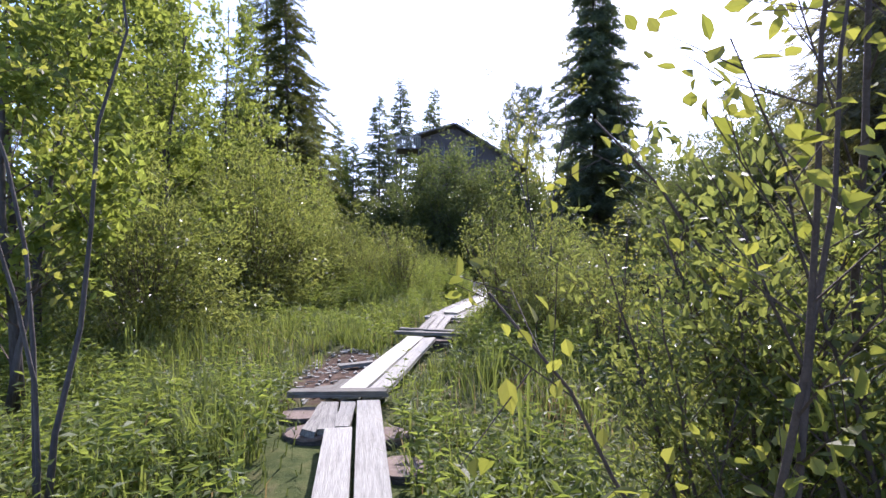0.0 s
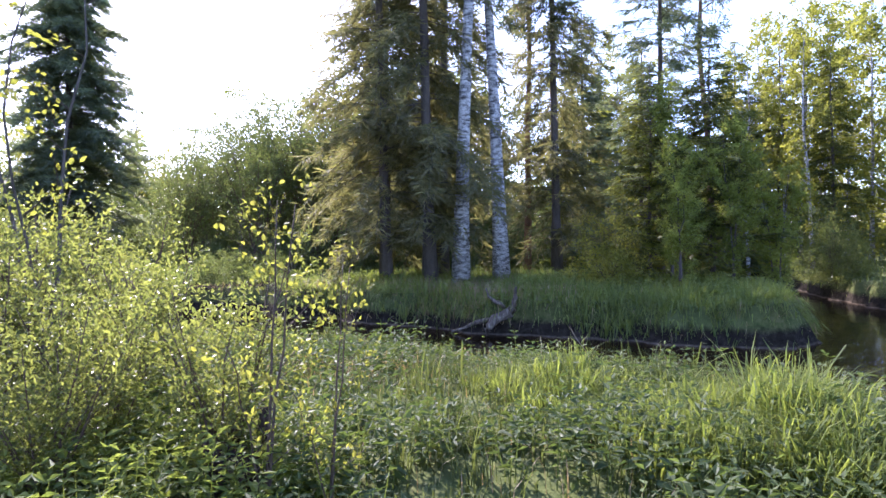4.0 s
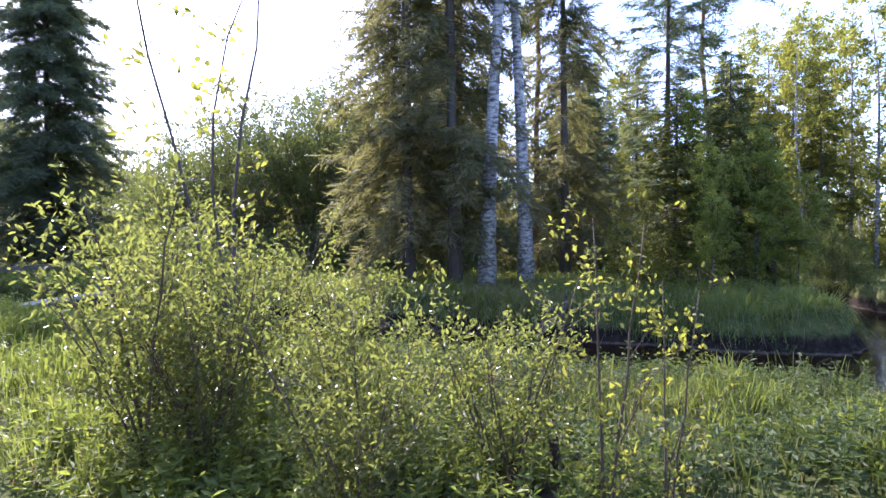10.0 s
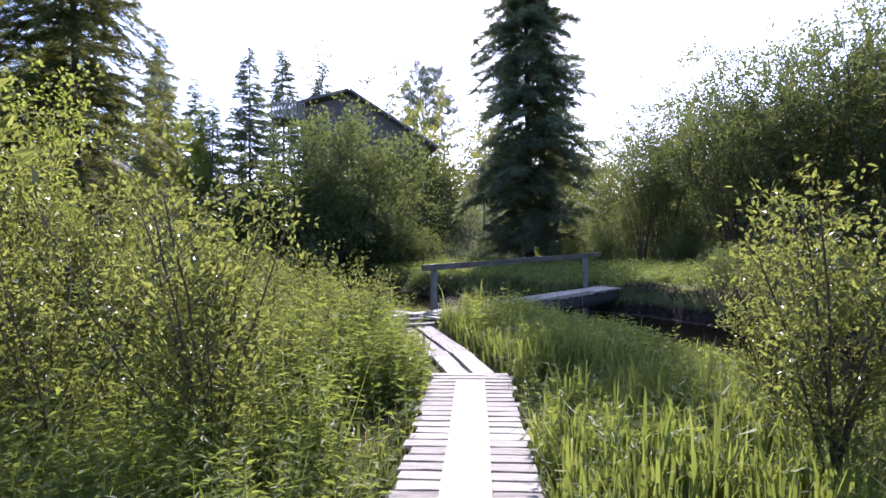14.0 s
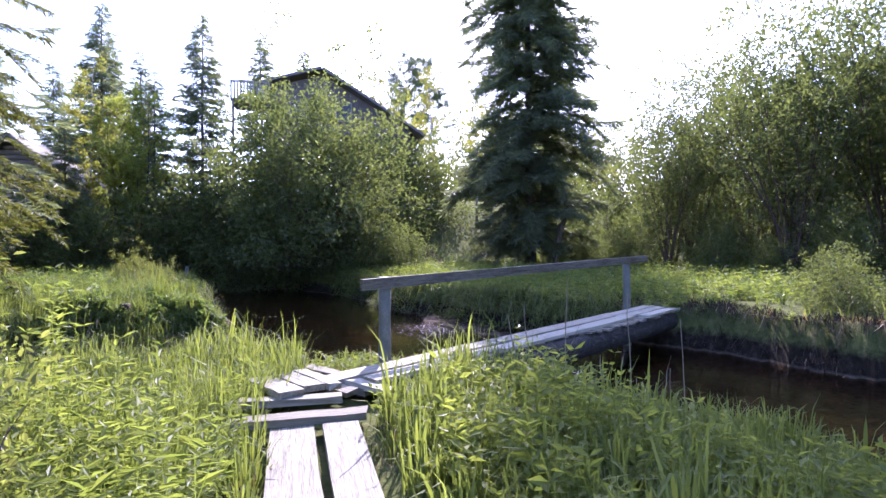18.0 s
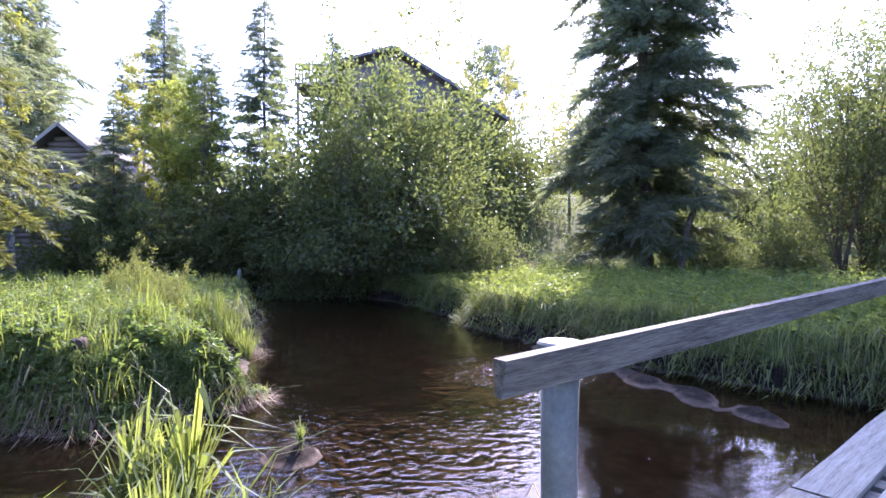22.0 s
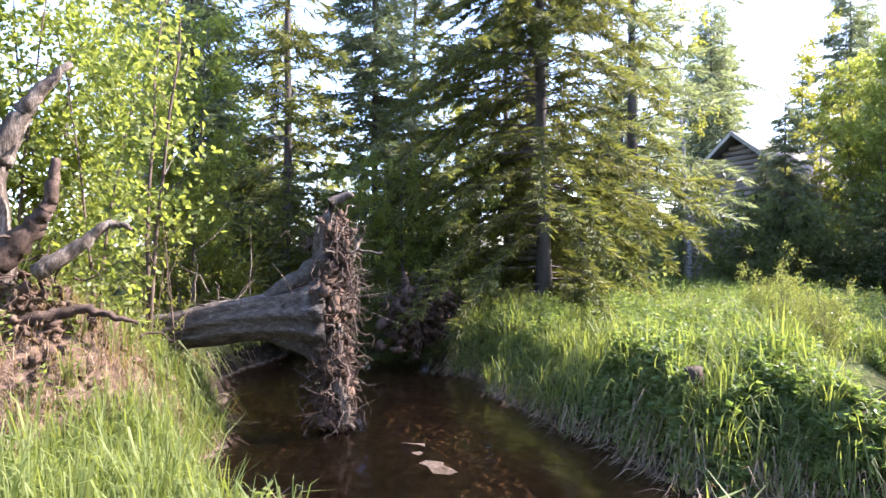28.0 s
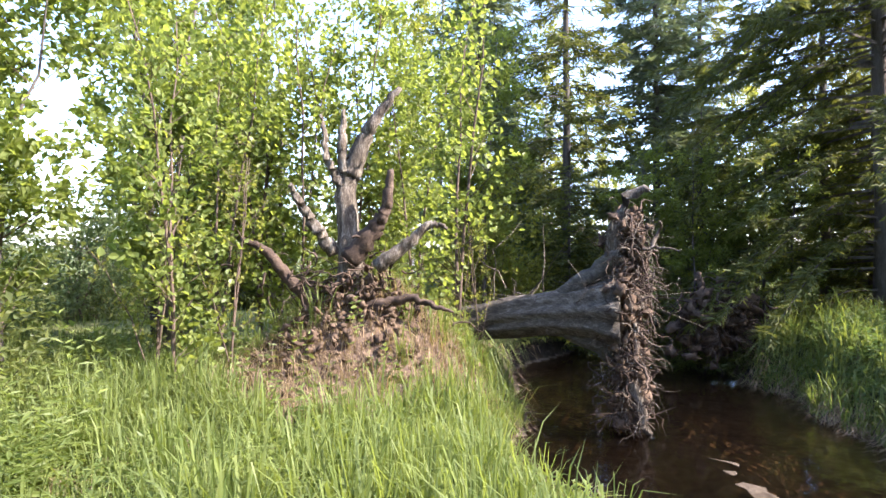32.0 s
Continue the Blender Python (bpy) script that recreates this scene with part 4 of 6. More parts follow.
for x, y, s, kind in [(-3.9, 6.6, 0.8, ALDER[0]), (-5.6, 9.0, 1.0, ALDER[1]), (-4.9, 11.6, 0.8, ALDER[0]), (-7.5, 14.0, 1.2, ALDER[1]), (-6.0, 18.0, 1.0, ALDER[0]), (-9, 19, 1.2, ALDER[1]), (-4.2, 14.8, 1.0, BUSH[0]),
                      (-3.0, 18.4, 0.75, BUSH[1]), (-3.1, 16.6, 0.55, BUSH[0]), (-5.2, 16.6, 0.9, BUSH[1]), (-4.0, 9.5, 0.7, BUSH[1]),
                      (-7.8, 21.2, 0.78, ALDER[0]), (-7.4, 22.7, 0.66, ALDER[1]), (-7.2, 19.8, 0.55, ALDER[1]), (-9.8, 24.7, 0.7, ALDER[1]), (-9.0, 29.0, 0.5, ALDER[0])]:
    kind.plant(x, y, s)
for x, y, s in [(1.5, 8.5, 0.66), (2.38, 8.05, 0.72), (1.5, 9.9, 0.75), (1.35, 10.4, 0.95), (2.3, 11.6, 1.1), (2.6, 9.7, 0.72), (1.95, 8.9, 0.6), (3.0, 11.2, 0.9), (-0.6, 15.2, 0.95), (-1.6, 15.4, 0.75), (0.0, 16.6, 0.5), (3.4, 14.2, 0.9), (4.3, 15.6, 0.75)]:
    NEAR[k % 3].plant(x, y, s)
    k += 1
for x, y, s in [(11.2, 25.0, 0.26), (11.9, 24.0, 0.3), (12.6, 22.6, 0.3), (12.2, 26.0, 0.3)]:     # shaded growth over the undercut bank
    SCRUB[1].plant(x, y, s)
BARE[1].plant(12.3, 24.6, 0.75)
THIN.plant(12.9, 23.4, 0.7)
THIN.plant(2.0, 10.5, 1.0)
THIN.plant(-1.9, 4.1, 0.8)
BARE[0].plant(4.9, 1.2, 0.9)
for x, y, s in [(0.2, 18.4, 0.66), (0.65, 18.2, 0.56), (-0.15, 19.0, 0.7), (0.45, 18.9, 0.5), (-0.5, 17.6, 0.65), (-1.3, 18.4, 0.9), (-0.3, 18.9, 0.5), (-1.9, 17.4, 1.0), (-1.2, 19.8, 0.6)]:
    NEAR[k % 3].plant(x, y, s)
    k += 1
for x, y, s in [(1.3, 3.25, 0.7), (1.6, 3.35, 0.8), (1.75, 2.85, 0.9)]:     # leafy growth at the start
    NEAR[k % 3].plant(x, y, s)
    k += 1
BROAD.plant(2.3, 7.4, 0.62)
BROAD.plant(2.55, 7.15, 0.5)
BROAD.plant(0.98, 2.35, 0.75)
BROAD.plant(1.75, 3.05, 1.1)
BROAD.plant(3.6, 2.6, 0.5)
BROAD.plant(1.4, 3.7, 0.45)
BROAD.plant(-5.45, 24.05, 0.55)
BROAD.plant(-5.75, 23.85, 0.48)
BROAD.plant(-4.5, 21.3, 0.75)
BROAD.plant(-4.6, 20.5, 0.85)
LIT[0].plant(-7.6, 31.8, 1.0)
for x, y, s, kind in [(-9.4, 30.6, 0.55, ALDER[1]), (-8.2, 30.4, 0.42, ALDER[0]), (-8.8, 28.7, 0.42, BUSH[0]), (-9.9, 28.2, 0.5, ALDER[1]), (-10.4, 26.9, 0.6, YOUNG[1])]:     # understorey behind the root masses
    kind.plant(x, y, s)
SAPLING = Kind("birch_sapling", "slender young birch with fresh bright leaves beside the fallen tree", "tree", broadleaf_meshes(4.6, 1.05, 141, 2, 0.06, 26, 9, 8, 0.09, 0.78, 0.19, 0.8, TWIG, FRESH_LEAF, 0.005, 0.5, near=True, fine=False), "birch saplings")
for x, y, s in [(-1.8, 44.6, 0.6), (0.6, 44.2, 0.62), (2.6, 43.0, 0.6), (4.4, 41.6, 0.55), (5.6, 41.2, 0.5), (-4.0, 47.0, 1.05), (-6.4, 47.6, 1.0), (-11.2, 46.6, 1.1), (-9.6, 46.0, 1.0), (-7.8, 46.6, 1.1), (-8.6, 44.9, 0.7), (-5.4, 46.3, 0.75)]:     # dark growth before the cabin and over the far water
    SCRUB[1].plant(x, y, s)
SLIM[2].plant(-9.9, 46.8, 0.62)
SLIM[1].plant(-11.0, 47.4, 0.5)
SAPLING.plant(-5.3, 23.72, 1.0, 40)
SAPLING.plant(-6.3, 23.3, 0.95, 130)
SAPLING.plant(-4.1, 20.9, 0.9, 210)
for x, y, s, rz in [(-6.2, 21.7, 1.0, 15), (-6.7, 22.4, 1.1, 300), (-5.9, 20.7, 1.05, 80), (-6.9, 21.1, 1.15, 180)]:
    SAPLING.plant(x, y, s, rz)
for x, y, s, kind in [(-12.5, 27.5, 1.0, WOOD[0]), (-13.5, 30.5, 1.0, SLIM[0]), (-11.0, 33.5, 0.9, WOOD[1]), (-10.3, 30.0, 0.8, YOUNG[0]), (-9.2, 33.0, 0.75, YOUNG[1]), (-14, 25.5, 0.9, SLIM[2]), (-2.6, 31.8, 0.28, BUSH[0]), (-1.9, 31.6, 0.5, NEAR[0])]:
    kind.plant(x, y, s)


# ---- boards ----
def board(name, a, b, width, thick, parent, material=PLANK, seed=0, tilt=0.0, label=""):
    """A sawn board from a to b (top centre line), with worn uneven edges and ends."""
    g = np.random.default_rng(seed)
    a, b = np.array(a, float), np.array(b, float)
    L = np.linalg.norm(b - a)
    n = 6
    s = np.linspace(-L / 2, L / 2, n)
    rows = []
    for yy, zz in ((-1, 0), (-0.98, 1), (0.98, 1), (1, 0)):
        rows.append(np.stack([s, yy * width / 2 + g.normal(0, 0.004, n), (zz - 1) * thick + g.normal(0, 0.002, n) * zz], 1))
    v = np.stack(rows, 1)
    v[0, :, 0] += g.normal(0, 0.012, 4)
    v[-1, :, 0] += g.normal(0, 0.012, 4)
    v = v.reshape(-1, 3)
    q = [[i * 4 + j, i * 4 + (j + 1) % 4, (i + 1) * 4 + (j + 1) % 4, (i + 1) * 4 + j] for i in range(n - 1) for j in range(4)]
    q += [[0, 3, 2, 1], [n * 4 - 4, n * 4 - 3, n * 4 - 2, n * 4 - 1]]
    ob = part(name, mesh_from(name, v, [np.array(q)[:, ::-1]], material), parent, label)
    x = unit(b - a)
    y = unit(np.cross([0, 0, 1.0], x))
    z = np.cross(x, y)
    m = Matrix(((x[0], y[0], z[0], (a[0] + b[0]) / 2), (x[1], y[1], z[1], (a[1] + b[1]) / 2), (x[2], y[2], z[2], (a[2] + b[2]) / 2), (0, 0, 0, 1)))
    ob.matrix_basis = parent.matrix_basis.inverted() @ m @ pose(0, 0, 0, tilt, 0, 0)
    return ob


def pole(name, a, b, ra, rb, parent, material=LOG, sides=9, seed=0, label=""):
    g = np.random.default_rng(seed)
    a, b = np.array(a, float), np.array(b, float)
    s = np.linspace(0, 1, 6)[:, None]
    bag = Bag()
    tube(bag, a + (b - a) * s + g.normal(0, 0.006, (6, 3)), np.linspace(ra, rb, 6) * (1 + g.normal(0, 0.03, 6)), sides)
    inv = parent.matrix_basis.inverted()
    me = bag.mesh(name, material, True)
    me.transform(inv)
    return part(name, me, parent, label)


def planks(parent, a, b, widths, z, thick=0.045, gap=0.015, seed=0, material=PLANK, jitter=0.12):
    """Planks side by side along a run from a to b."""
    g = np.random.default_rng(seed)
    a, b = np.array(a, float), np.array(b, float)
    d = unit(b - a)
    nrm = np.array([d[1], -d[0]])
    total = sum(widths) + gap * (len(widths) - 1)
    o = -total / 2
    for k, wd in enumerate(widths):
        c = nrm * (o + wd / 2)
        o += wd + gap
        p, q = a + c - d * g.uniform(0, jitter), b + c + d * g.uniform(0, jitter)
        board("plank", (*p, z + g.uniform(-0.008, 0.012)), (*q, z + g.uniform(-0.008, 0.012)), wd, thick, parent, material, seed * 31 + k, g.uniform(-1.2, 1.2))


walkway = thing("boardwalk", "weathered grey plank boardwalk on cross boards and log blocks", "boardwalk", at=pose(0, 6, -0.14))
board("plank", (0.36, -1.2, 0.03), (-0.5, 5.27, 0.03), 0.2, 0.05, walkway, PLANK, 31, 0.6)
board("plank", (0.57, -1.2, 0.025), (-0.37, 6.06, 0.02), 0.205, 0.05, walkway, PLANK, 32, -0.8)
for k, (x0, y0, x1, y1, wd, tilt) in enumerate([(-0.73, 5.3, -0.73, 6.05, 0.11, 14), (-0.61, 5.34, -0.7, 6.08, 0.13, 2), (-0.5, 5.42, -0.55, 6.1, 0.13, -1)]):
    board("short_plank", (x0, y0, -0.01), (x1, y1, 0.0), wd, 0.045, walkway, PLANK, 33 + k, tilt)
board("plank", (-0.61, 6.3, 0.015), (-0.07, 9.82, 0.0), 0.25, 0.05, walkway, FRESH, 36, 0.8)
board("plank", (-0.36, 6.3, 0.005), (0.15, 9.72, -0.005), 0.19, 0.05, walkway, PLANK, 37, -1)
board("short_plank", (-0.8, 6.4, -0.03), (-0.72, 7.1, -0.03), 0.13, 0.04, walkway, PLANK_DARK, 38, -3)
board("short_plank", (-1.02, 6.9, -0.09), (-0.72, 7.0, -0.08), 0.14, 0.04, walkway, PLANK_DARK, 39, 3)
board("short_plank", (-0.98, 8.15, -0.1), (-0.58, 8.3, -0.08), 0.1, 0.04, walkway, PLANK, 40, 3)
planks(walkway, (0.13, 10.4), (0.36, 12.4), [0.14, 0.13, 0.13], 0.0, seed=4)
board("cross_board", (-1.11, 6.22, 0.07), (-0.21, 6.24, 0.07), 0.14, 0.055, walkway, PLANK_DARK, 5)
board("cross_board", (-0.41, 10.2, 0.03), (0.74, 9.93, 0.03), 0.11, 0.05, walkway, PLANK_DARK, 6)
board("cross_board", (-0.35, 10.54, 0.035), (0.55, 10.23, 0.035), 0.11, 0.05, walkway, PLANK_DARK, 61)
for k, (x, y, rad) in enumerate([(-0.76, 5.45, 0.2), (-0.14, 5.4, 0.17), (0.0, 4.75, 0.2), (-0.92, 5.95, 0.2), (0.35, 9.9, 0.16), (0.1, 12.2, 0.16), (0.65, 12.1, 0.16)]):
    block = pole("log_block", (x, y, -0.5), (x, y, -0.075), rad, rad * 0.97, walkway, LOG, 14, k)
    disc = Bag()
    tube(disc, [(x, y, -0.08), (x, y, -0.06)], [rad * 0.94, rad * 0.92], 14, True, 1 + 0.03 * np.sin(np.arange(14) * 1.9 + k))
    me = disc.mesh("cut_face", CUT)
    me.transform(walkway.matrix_basis.inverted())
    part("cut_face", me, block, "pale sawn end of a log")
SL0, SL1 = np.array([0.45, 12.4]), np.array([1.84, 17.45])
sd = unit(SL1 - SL0)
sn = np.array([sd[1], -sd[0]])
nslat = 36
for k in range(nslat):
    c = SL0 + (SL1 - SL0) * k / (nslat - 1)
    e = rng.normal(0, 0.025, 2)
    board("slat", (*(c - sn * (0.46 + e[0])), -0.01), (*(c + sn * (0.46 + e[1])), -0.01), 0.124, 0.035, walkway, PLANK, 100 + k, rng.uniform(-2, 2))
board("top_plank", (*(SL0 + sd * 0.45 + sn * 0.0), 0.035), (*(SL0 + sd * 4.75 + sn * 0.0), 0.035), 0.31, 0.04, walkway, FRESH, 200)
for o in (-0.38, 0.38):
    board("bearer", (*(SL0 + sn * o), -0.05), (*(SL1 + sn * o), -0.05), 0.09, 0.1, walkway, PLANK_DARK, 201)
planks(walkway, (1.86, 17.6), (1.9, 18.85), [0.25, 0.25], -0.02, gap=0.05, seed=7)
planks(walkway, (1.87, 18.7), (1.77, 21.3), [0.34, 0.29], -0.025, gap=0.06, seed=11)
board("cross_board", (1.08, 21.4, 0.03), (2.2, 21.45, 0.03), 0.2, 0.06, walkway, PLANK_DARK, 8)
board("cross_board", (1.02, 21.85, 0.07), (2.02, 21.85, 0.07), 0.17, 0.06, walkway, PLANK_DARK, 9)
planks(walkway, (1.71, 22.0), (1.41, 22.6), [0.25, 0.22, 0.14], 0.12, thick=0.06, seed=10, jitter=0.09)
board("cross_board", (1.55, 22.98, 0.02), (2.3, 22.3, 0.0), 0.16, 0.07, walkway, PLANK_DARK, 12)
board("loose_plank", (1.74, 22.5, 0.06), (2.12, 22.12, 0.03), 0.17, 0.05, walkway, PLANK_DARK, 13, 5)
board("loose_plank", (2.1, 22.62, 0.04), (2.5, 22.1, 0.02), 0.2, 0.05, walkway, PLANK, 14, -4)
board("loose_plank", (1.68, 23.2, 0.07), (2.0, 22.85, 0.05), 0.15, 0.07, walkway, PLANK_DARK, 15, 3)
pole("stake", (1.62, 23.12, -0.5), (1.62, 23.12, 0.2), 0.055, 0.05, walkway, PLANK_DARK, 8, 31)

# bridge
BR0, BR1 = np.array([2.35, 22.6]), np.array([11.3, 28.8])
bd = unit(BR1 - BR0)
bn = np.array([bd[1], -bd[0]])
bl = np.linalg.norm(BR1 - BR0)
bridge = thing("footbridge", "narrow grey wooden footbridge over the stream with one handrail", "bridge", at=pose(6.2, 25.3, -0.6))


def bz(s):
    return 0.06 + 0.11 * s / bl


for o in (-0.26, 0.2):
    pole("log_beam", (*(BR0 + bn * o), bz(0) - 0.26), (*(BR1 + bn * o), bz(bl) - 0.26), 0.2, 0.19, bridge, TARRED, 14, 3)
for k in range(int(bl / 0.22)):
    c = BR0 + bd * (0.1 + k * 0.22)
    e = rng.normal(0, 0.04, 2)
    z = bz(0.1 + k * 0.22) - 0.05
    far = 0.24 + 0.17 * float(smooth((k * 0.22 - 3.6) / 1.0))
    board("slat", (*(c - bn * (0.36 + e[0] * 0.6)), z), (*(c + bn * (far + e[1] * (far - 0.2) * 5)), z), 0.15, 0.03, bridge, PLANK_DARK, 300 + k)
for s0, s1, o, wd in [(-0.62, 2.4, -0.22, 0.28), (-0.1, 2.0, 0.11, 0.25), (2.45, 6.2, -0.22, 0.28), (2.05, 6.0, 0.12, 0.26), (6.1, bl + 0.1, -0.24, 0.22), (5.9, bl, 0.03, 0.22), (6.3, bl + 0.05, 0.3, 0.2)]:
    board("plank", (*(BR0 + bd * s0 + bn * o), bz(s0)), (*(BR0 + bd * s1 + bn * o), bz(s1)), wd, 0.045, bridge, PLANK, int(s0 * 100 + o * 10 + 500))
P1, P2 = np.array([2.62, 23.6]), np.array([8.06, 27.1])
for k, ((x, y), top) in enumerate(((P1, 1.02), (P2, 1.14))):
    shaft = pole("post", (x, y, LEVEL - 0.5), (x, y, top - 0.05), 0.085, 0.075, bridge, BLUE, 14, 9 + k, "blue-grey weathered round post")
    head = Bag()
    tube(head, [(x, y, top - 0.05), (x, y, top - 0.045), (x, y, top + 0.01), (x, y, top + 0.02)], [0.088, 0.094, 0.092, 0.082], 16, True, 1 + 0.03 * np.sin(np.arange(16) * 2.1))
    me = head.mesh("post_head", BLUE)
    me.transform(bridge.matrix_basis.inverted())
    part("post_head", me, shaft, "split weathered end grain of the post")
rd = unit(P2 - P1)
a, b = P1 - rd * 0.42 + np.array([0.04, -0.08]), P2 + rd * 0.72 + np.array([0.04, -0.08])
board("handrail", (*a, 1.03), (*b, 1.2), 0.06, 0.13, bridge, PLANK_DARK, 77)


# ---- house and cabin on the hill ----
def slab(name, corners, thick, parent, material, label=""):
    """A flat panel through four corners, with thickness along its normal."""
    c = np.array(corners, float)
    n = unit(np.cross(c[1] - c[0], c[3] - c[0])) * thick
    v = np.concatenate([c, c - n])
    q = [[0, 1, 2, 3], [7, 6, 5, 4], [0, 4, 5, 1], [1, 5, 6, 2], [2, 6, 7, 3], [3, 7, 4, 0]]
    me = mesh_from(name, v, [np.array(q)], material)
    me.transform(parent.matrix_basis.inverted())
    return part(name, me, parent, label)


house = thing("house", "dark wooden house with a low gable roof above the trees", "house", at=pose(3.5, 60, 4.6))
AX, AZ, HY0, HY1 = 2.3, 13.7, 57.0, 68.0
slab("wall", [(AX - 3.6, HY0, 4), (AX + 6.5, HY0, 4), (AX + 6.5, HY0, 9.6), (AX - 3.6, HY0, 12.3)], 0.25, house, HOUSE_WOOD)
me = mesh_from("gable", [(AX - 3.6, HY0, 12.3), (AX + 6.5, HY0, 9.6), (AX, HY0, 13.5), (AX - 3.6, HY0 + 0.25, 12.3), (AX + 6.5, HY0 + 0.25, 9.6), (AX, HY0 + 0.25, 13.5)], [np.array([[0, 1, 2], [5, 4, 3]]), np.array([[0, 3, 4, 1], [1, 4, 5, 2], [2, 5, 3, 0]])], HOUSE_WOOD)
me.transform(house.matrix_basis.inverted())
part("gable", me, house)
slab("wall", [(AX - 3.6, HY1, 4), (AX - 3.6, HY0, 4), (AX - 3.6, HY0, 12.3), (AX - 3.6, HY1, 12.3)], 0.25, house, HOUSE_WOOD)
slab("wall", [(AX + 6.5, HY0, 4), (AX + 6.5, HY1, 4), (AX + 6.5, HY1, 9.6), (AX + 6.5, HY0, 9.6)], 0.25, house, HOUSE_WOOD)
slab("roof", [(AX - 4.1, HY0 - 0.7, 12.45), (AX, HY0 - 0.7, AZ), (AX, HY1, AZ), (AX - 4.1, HY1, 12.45)], -0.18, house, ROOF)
slab("roof", [(AX, HY0 - 0.7, AZ), (AX + 7.2, HY0 - 0.7, 9.3), (AX + 7.2, HY1, 9.3), (AX, HY1, AZ)], -0.18, house, ROOF)
for x in (AX - 1.6, AX + 1.5):
    win = slab("window", [(x - 0.5, HY0 - 0.03, 10.3), (x + 0.5, HY0 - 0.03, 10.3), (x + 0.5, HY0 - 0.03, 11.5), (x - 0.5, HY0 - 0.03, 11.5)], 0.04, house, GLASS_DARK)
    for x0, x1, z0, z1 in ((x - 0.58, x - 0.5, 10.22, 11.58), (x + 0.5, x + 0.58, 10.22, 11.58), (x - 0.5, x + 0.5, 10.22, 10.3), (x - 0.5, x + 0.5, 11.5, 11.58)):
        bar = slab("window_frame", [(x0, HY0 - 0.06, z0), (x1, HY0 - 0.06, z0), (x1, HY0 - 0.06, z1), (x0, HY0 - 0.06, z1)], 0.05, house, PLANK)
        bar.parent = win
slab("balcony_floor", [(AX - 5.9, HY0 - 1.4, 11.2), (AX - 3.4, HY0 - 1.4, 11.2), (AX - 3.4, HY0 + 1.5, 11.2), (AX - 5.9, HY0 + 1.5, 11.2)], 0.12, house, HOUSE_WOOD)
railing = slab("balcony", [(AX - 5.9, HY0 - 1.4, 12.25), (AX - 3.4, HY0 - 1.4, 12.25), (AX - 3.4, HY0 - 1.4, 12.37), (AX - 5.9, HY0 - 1.4, 12.37)], 0.08, house, PLANK, "pale grey slatted balcony railing")
for k in range(13):
    x = AX - 5.9 + k * 0.2
    slab("baluster", [(x, HY0 - 1.37, 11.2), (x + 0.12, HY0 - 1.37, 11.2), (x + 0.12, HY0 - 1.37, 12.27), (x, HY0 - 1.37, 12.27)], 0.03, house, PLANK).parent = railing
for x in (AX - 5.8, AX - 3.6):
    slab("balcony_post", [(x, HY0 - 1.38, 4.5), (x + 0.14, HY0 - 1.38, 4.5), (x + 0.14, HY0 - 1.38, 11.2), (x, HY0 - 1.38, 11.2)], 0.14, house, HOUSE_WOOD)
for k in range(9):
    x = AX - 2.9 + k * 1.12
    slab("batten", [(x, HY0 - 0.005, 4), (x + 0.12, HY0 - 0.005, 4), (x + 0.12, HY0 - 0.005, 9.5), (x, HY0 - 0.005, 9.5)], 0.03, house, HOUSE_WOOD)
cabin = thing("log_cabin", "old grey log cabin with a steep gable behind the trees", "cabin", at=pose(-13, 50, 2))
CX, CY, CW, CE, CP = -13.0, 49.0, 2.6, 4.7, 6.9
for k in range(19):
    z = k * 0.25
    pole("wall_log", (CX - CW - 0.2, CY, z), (CX + CW + 0.2, CY, z), 0.13, 0.13, cabin, CABIN_WOOD, 8, k)
    pole("wall_log", (CX + CW, CY - 0.2, z + 0.12), (CX + CW, CY + 6, z + 0.12), 0.13, 0.13, cabin, CABIN_WOOD, 8, k + 50)
for k in range(9):
    z = CE + k * 0.25
    half = CW * (CP - z - 0.1) / (CP - CE)
    if half > 0.2:
        pole("wall_log", (CX - half, CY, z), (CX + half, CY, z), 0.13, 0.13, cabin, CABIN_WOOD, 8, k + 90)
for sgn in (-1, 1):
    slab("roof", [(CX, CY - 0.6, CP + 0.1), (CX, CY + 6.4, CP + 0.1), (CX + sgn * (CW + 0.7), CY + 6.4, CE - 0.5), (CX + sgn * (CW + 0.7), CY - 0.6, CE - 0.5)], 0.12 * sgn, cabin, ROOF)
    slab("verge_board", [(CX, CY - 0.63, CP + 0.05), (CX + sgn * (CW + 0.7), CY - 0.63, CE - 0.55), (CX + sgn * (CW + 0.7), CY - 0.63, CE - 0.37), (CX, CY - 0.63, CP + 0.25)], 0.03, cabin, PLANK)
slab("window", [(CX - 0.5, CY - 0.15, 2.6), (CX + 0.5, CY - 0.15, 2.6), (CX + 0.5, CY - 0.15, 3.6), (CX - 0.5, CY - 0.15, 3.6)], 0.04, cabin, GLASS_DARK)

# ---- fallen tree with its root plate, upturned stump ----
RB = np.array([-4.95, 25.75, 0.75])


def bent(bag, pts, r0, r1, n=10, sides=7, knobs=0.1, jag=0.02, seed=0):
    """A gnarled limb through pts."""
    g = np.random.default_rng(seed)
    p = np.array(pts, float)
    f = np.linspace(0, len(p) - 1, n)
    c = np.stack([np.interp(f, np.arange(len(p)), p[:, q]) for q in range(3)], 1)
    tube(bag, c + g.normal(0, jag, c.shape), np.linspace(r0, r1, n) * (1 + g.normal(0, knobs, n)), sides, True, 1 + g.normal(0, 0.16, sides))


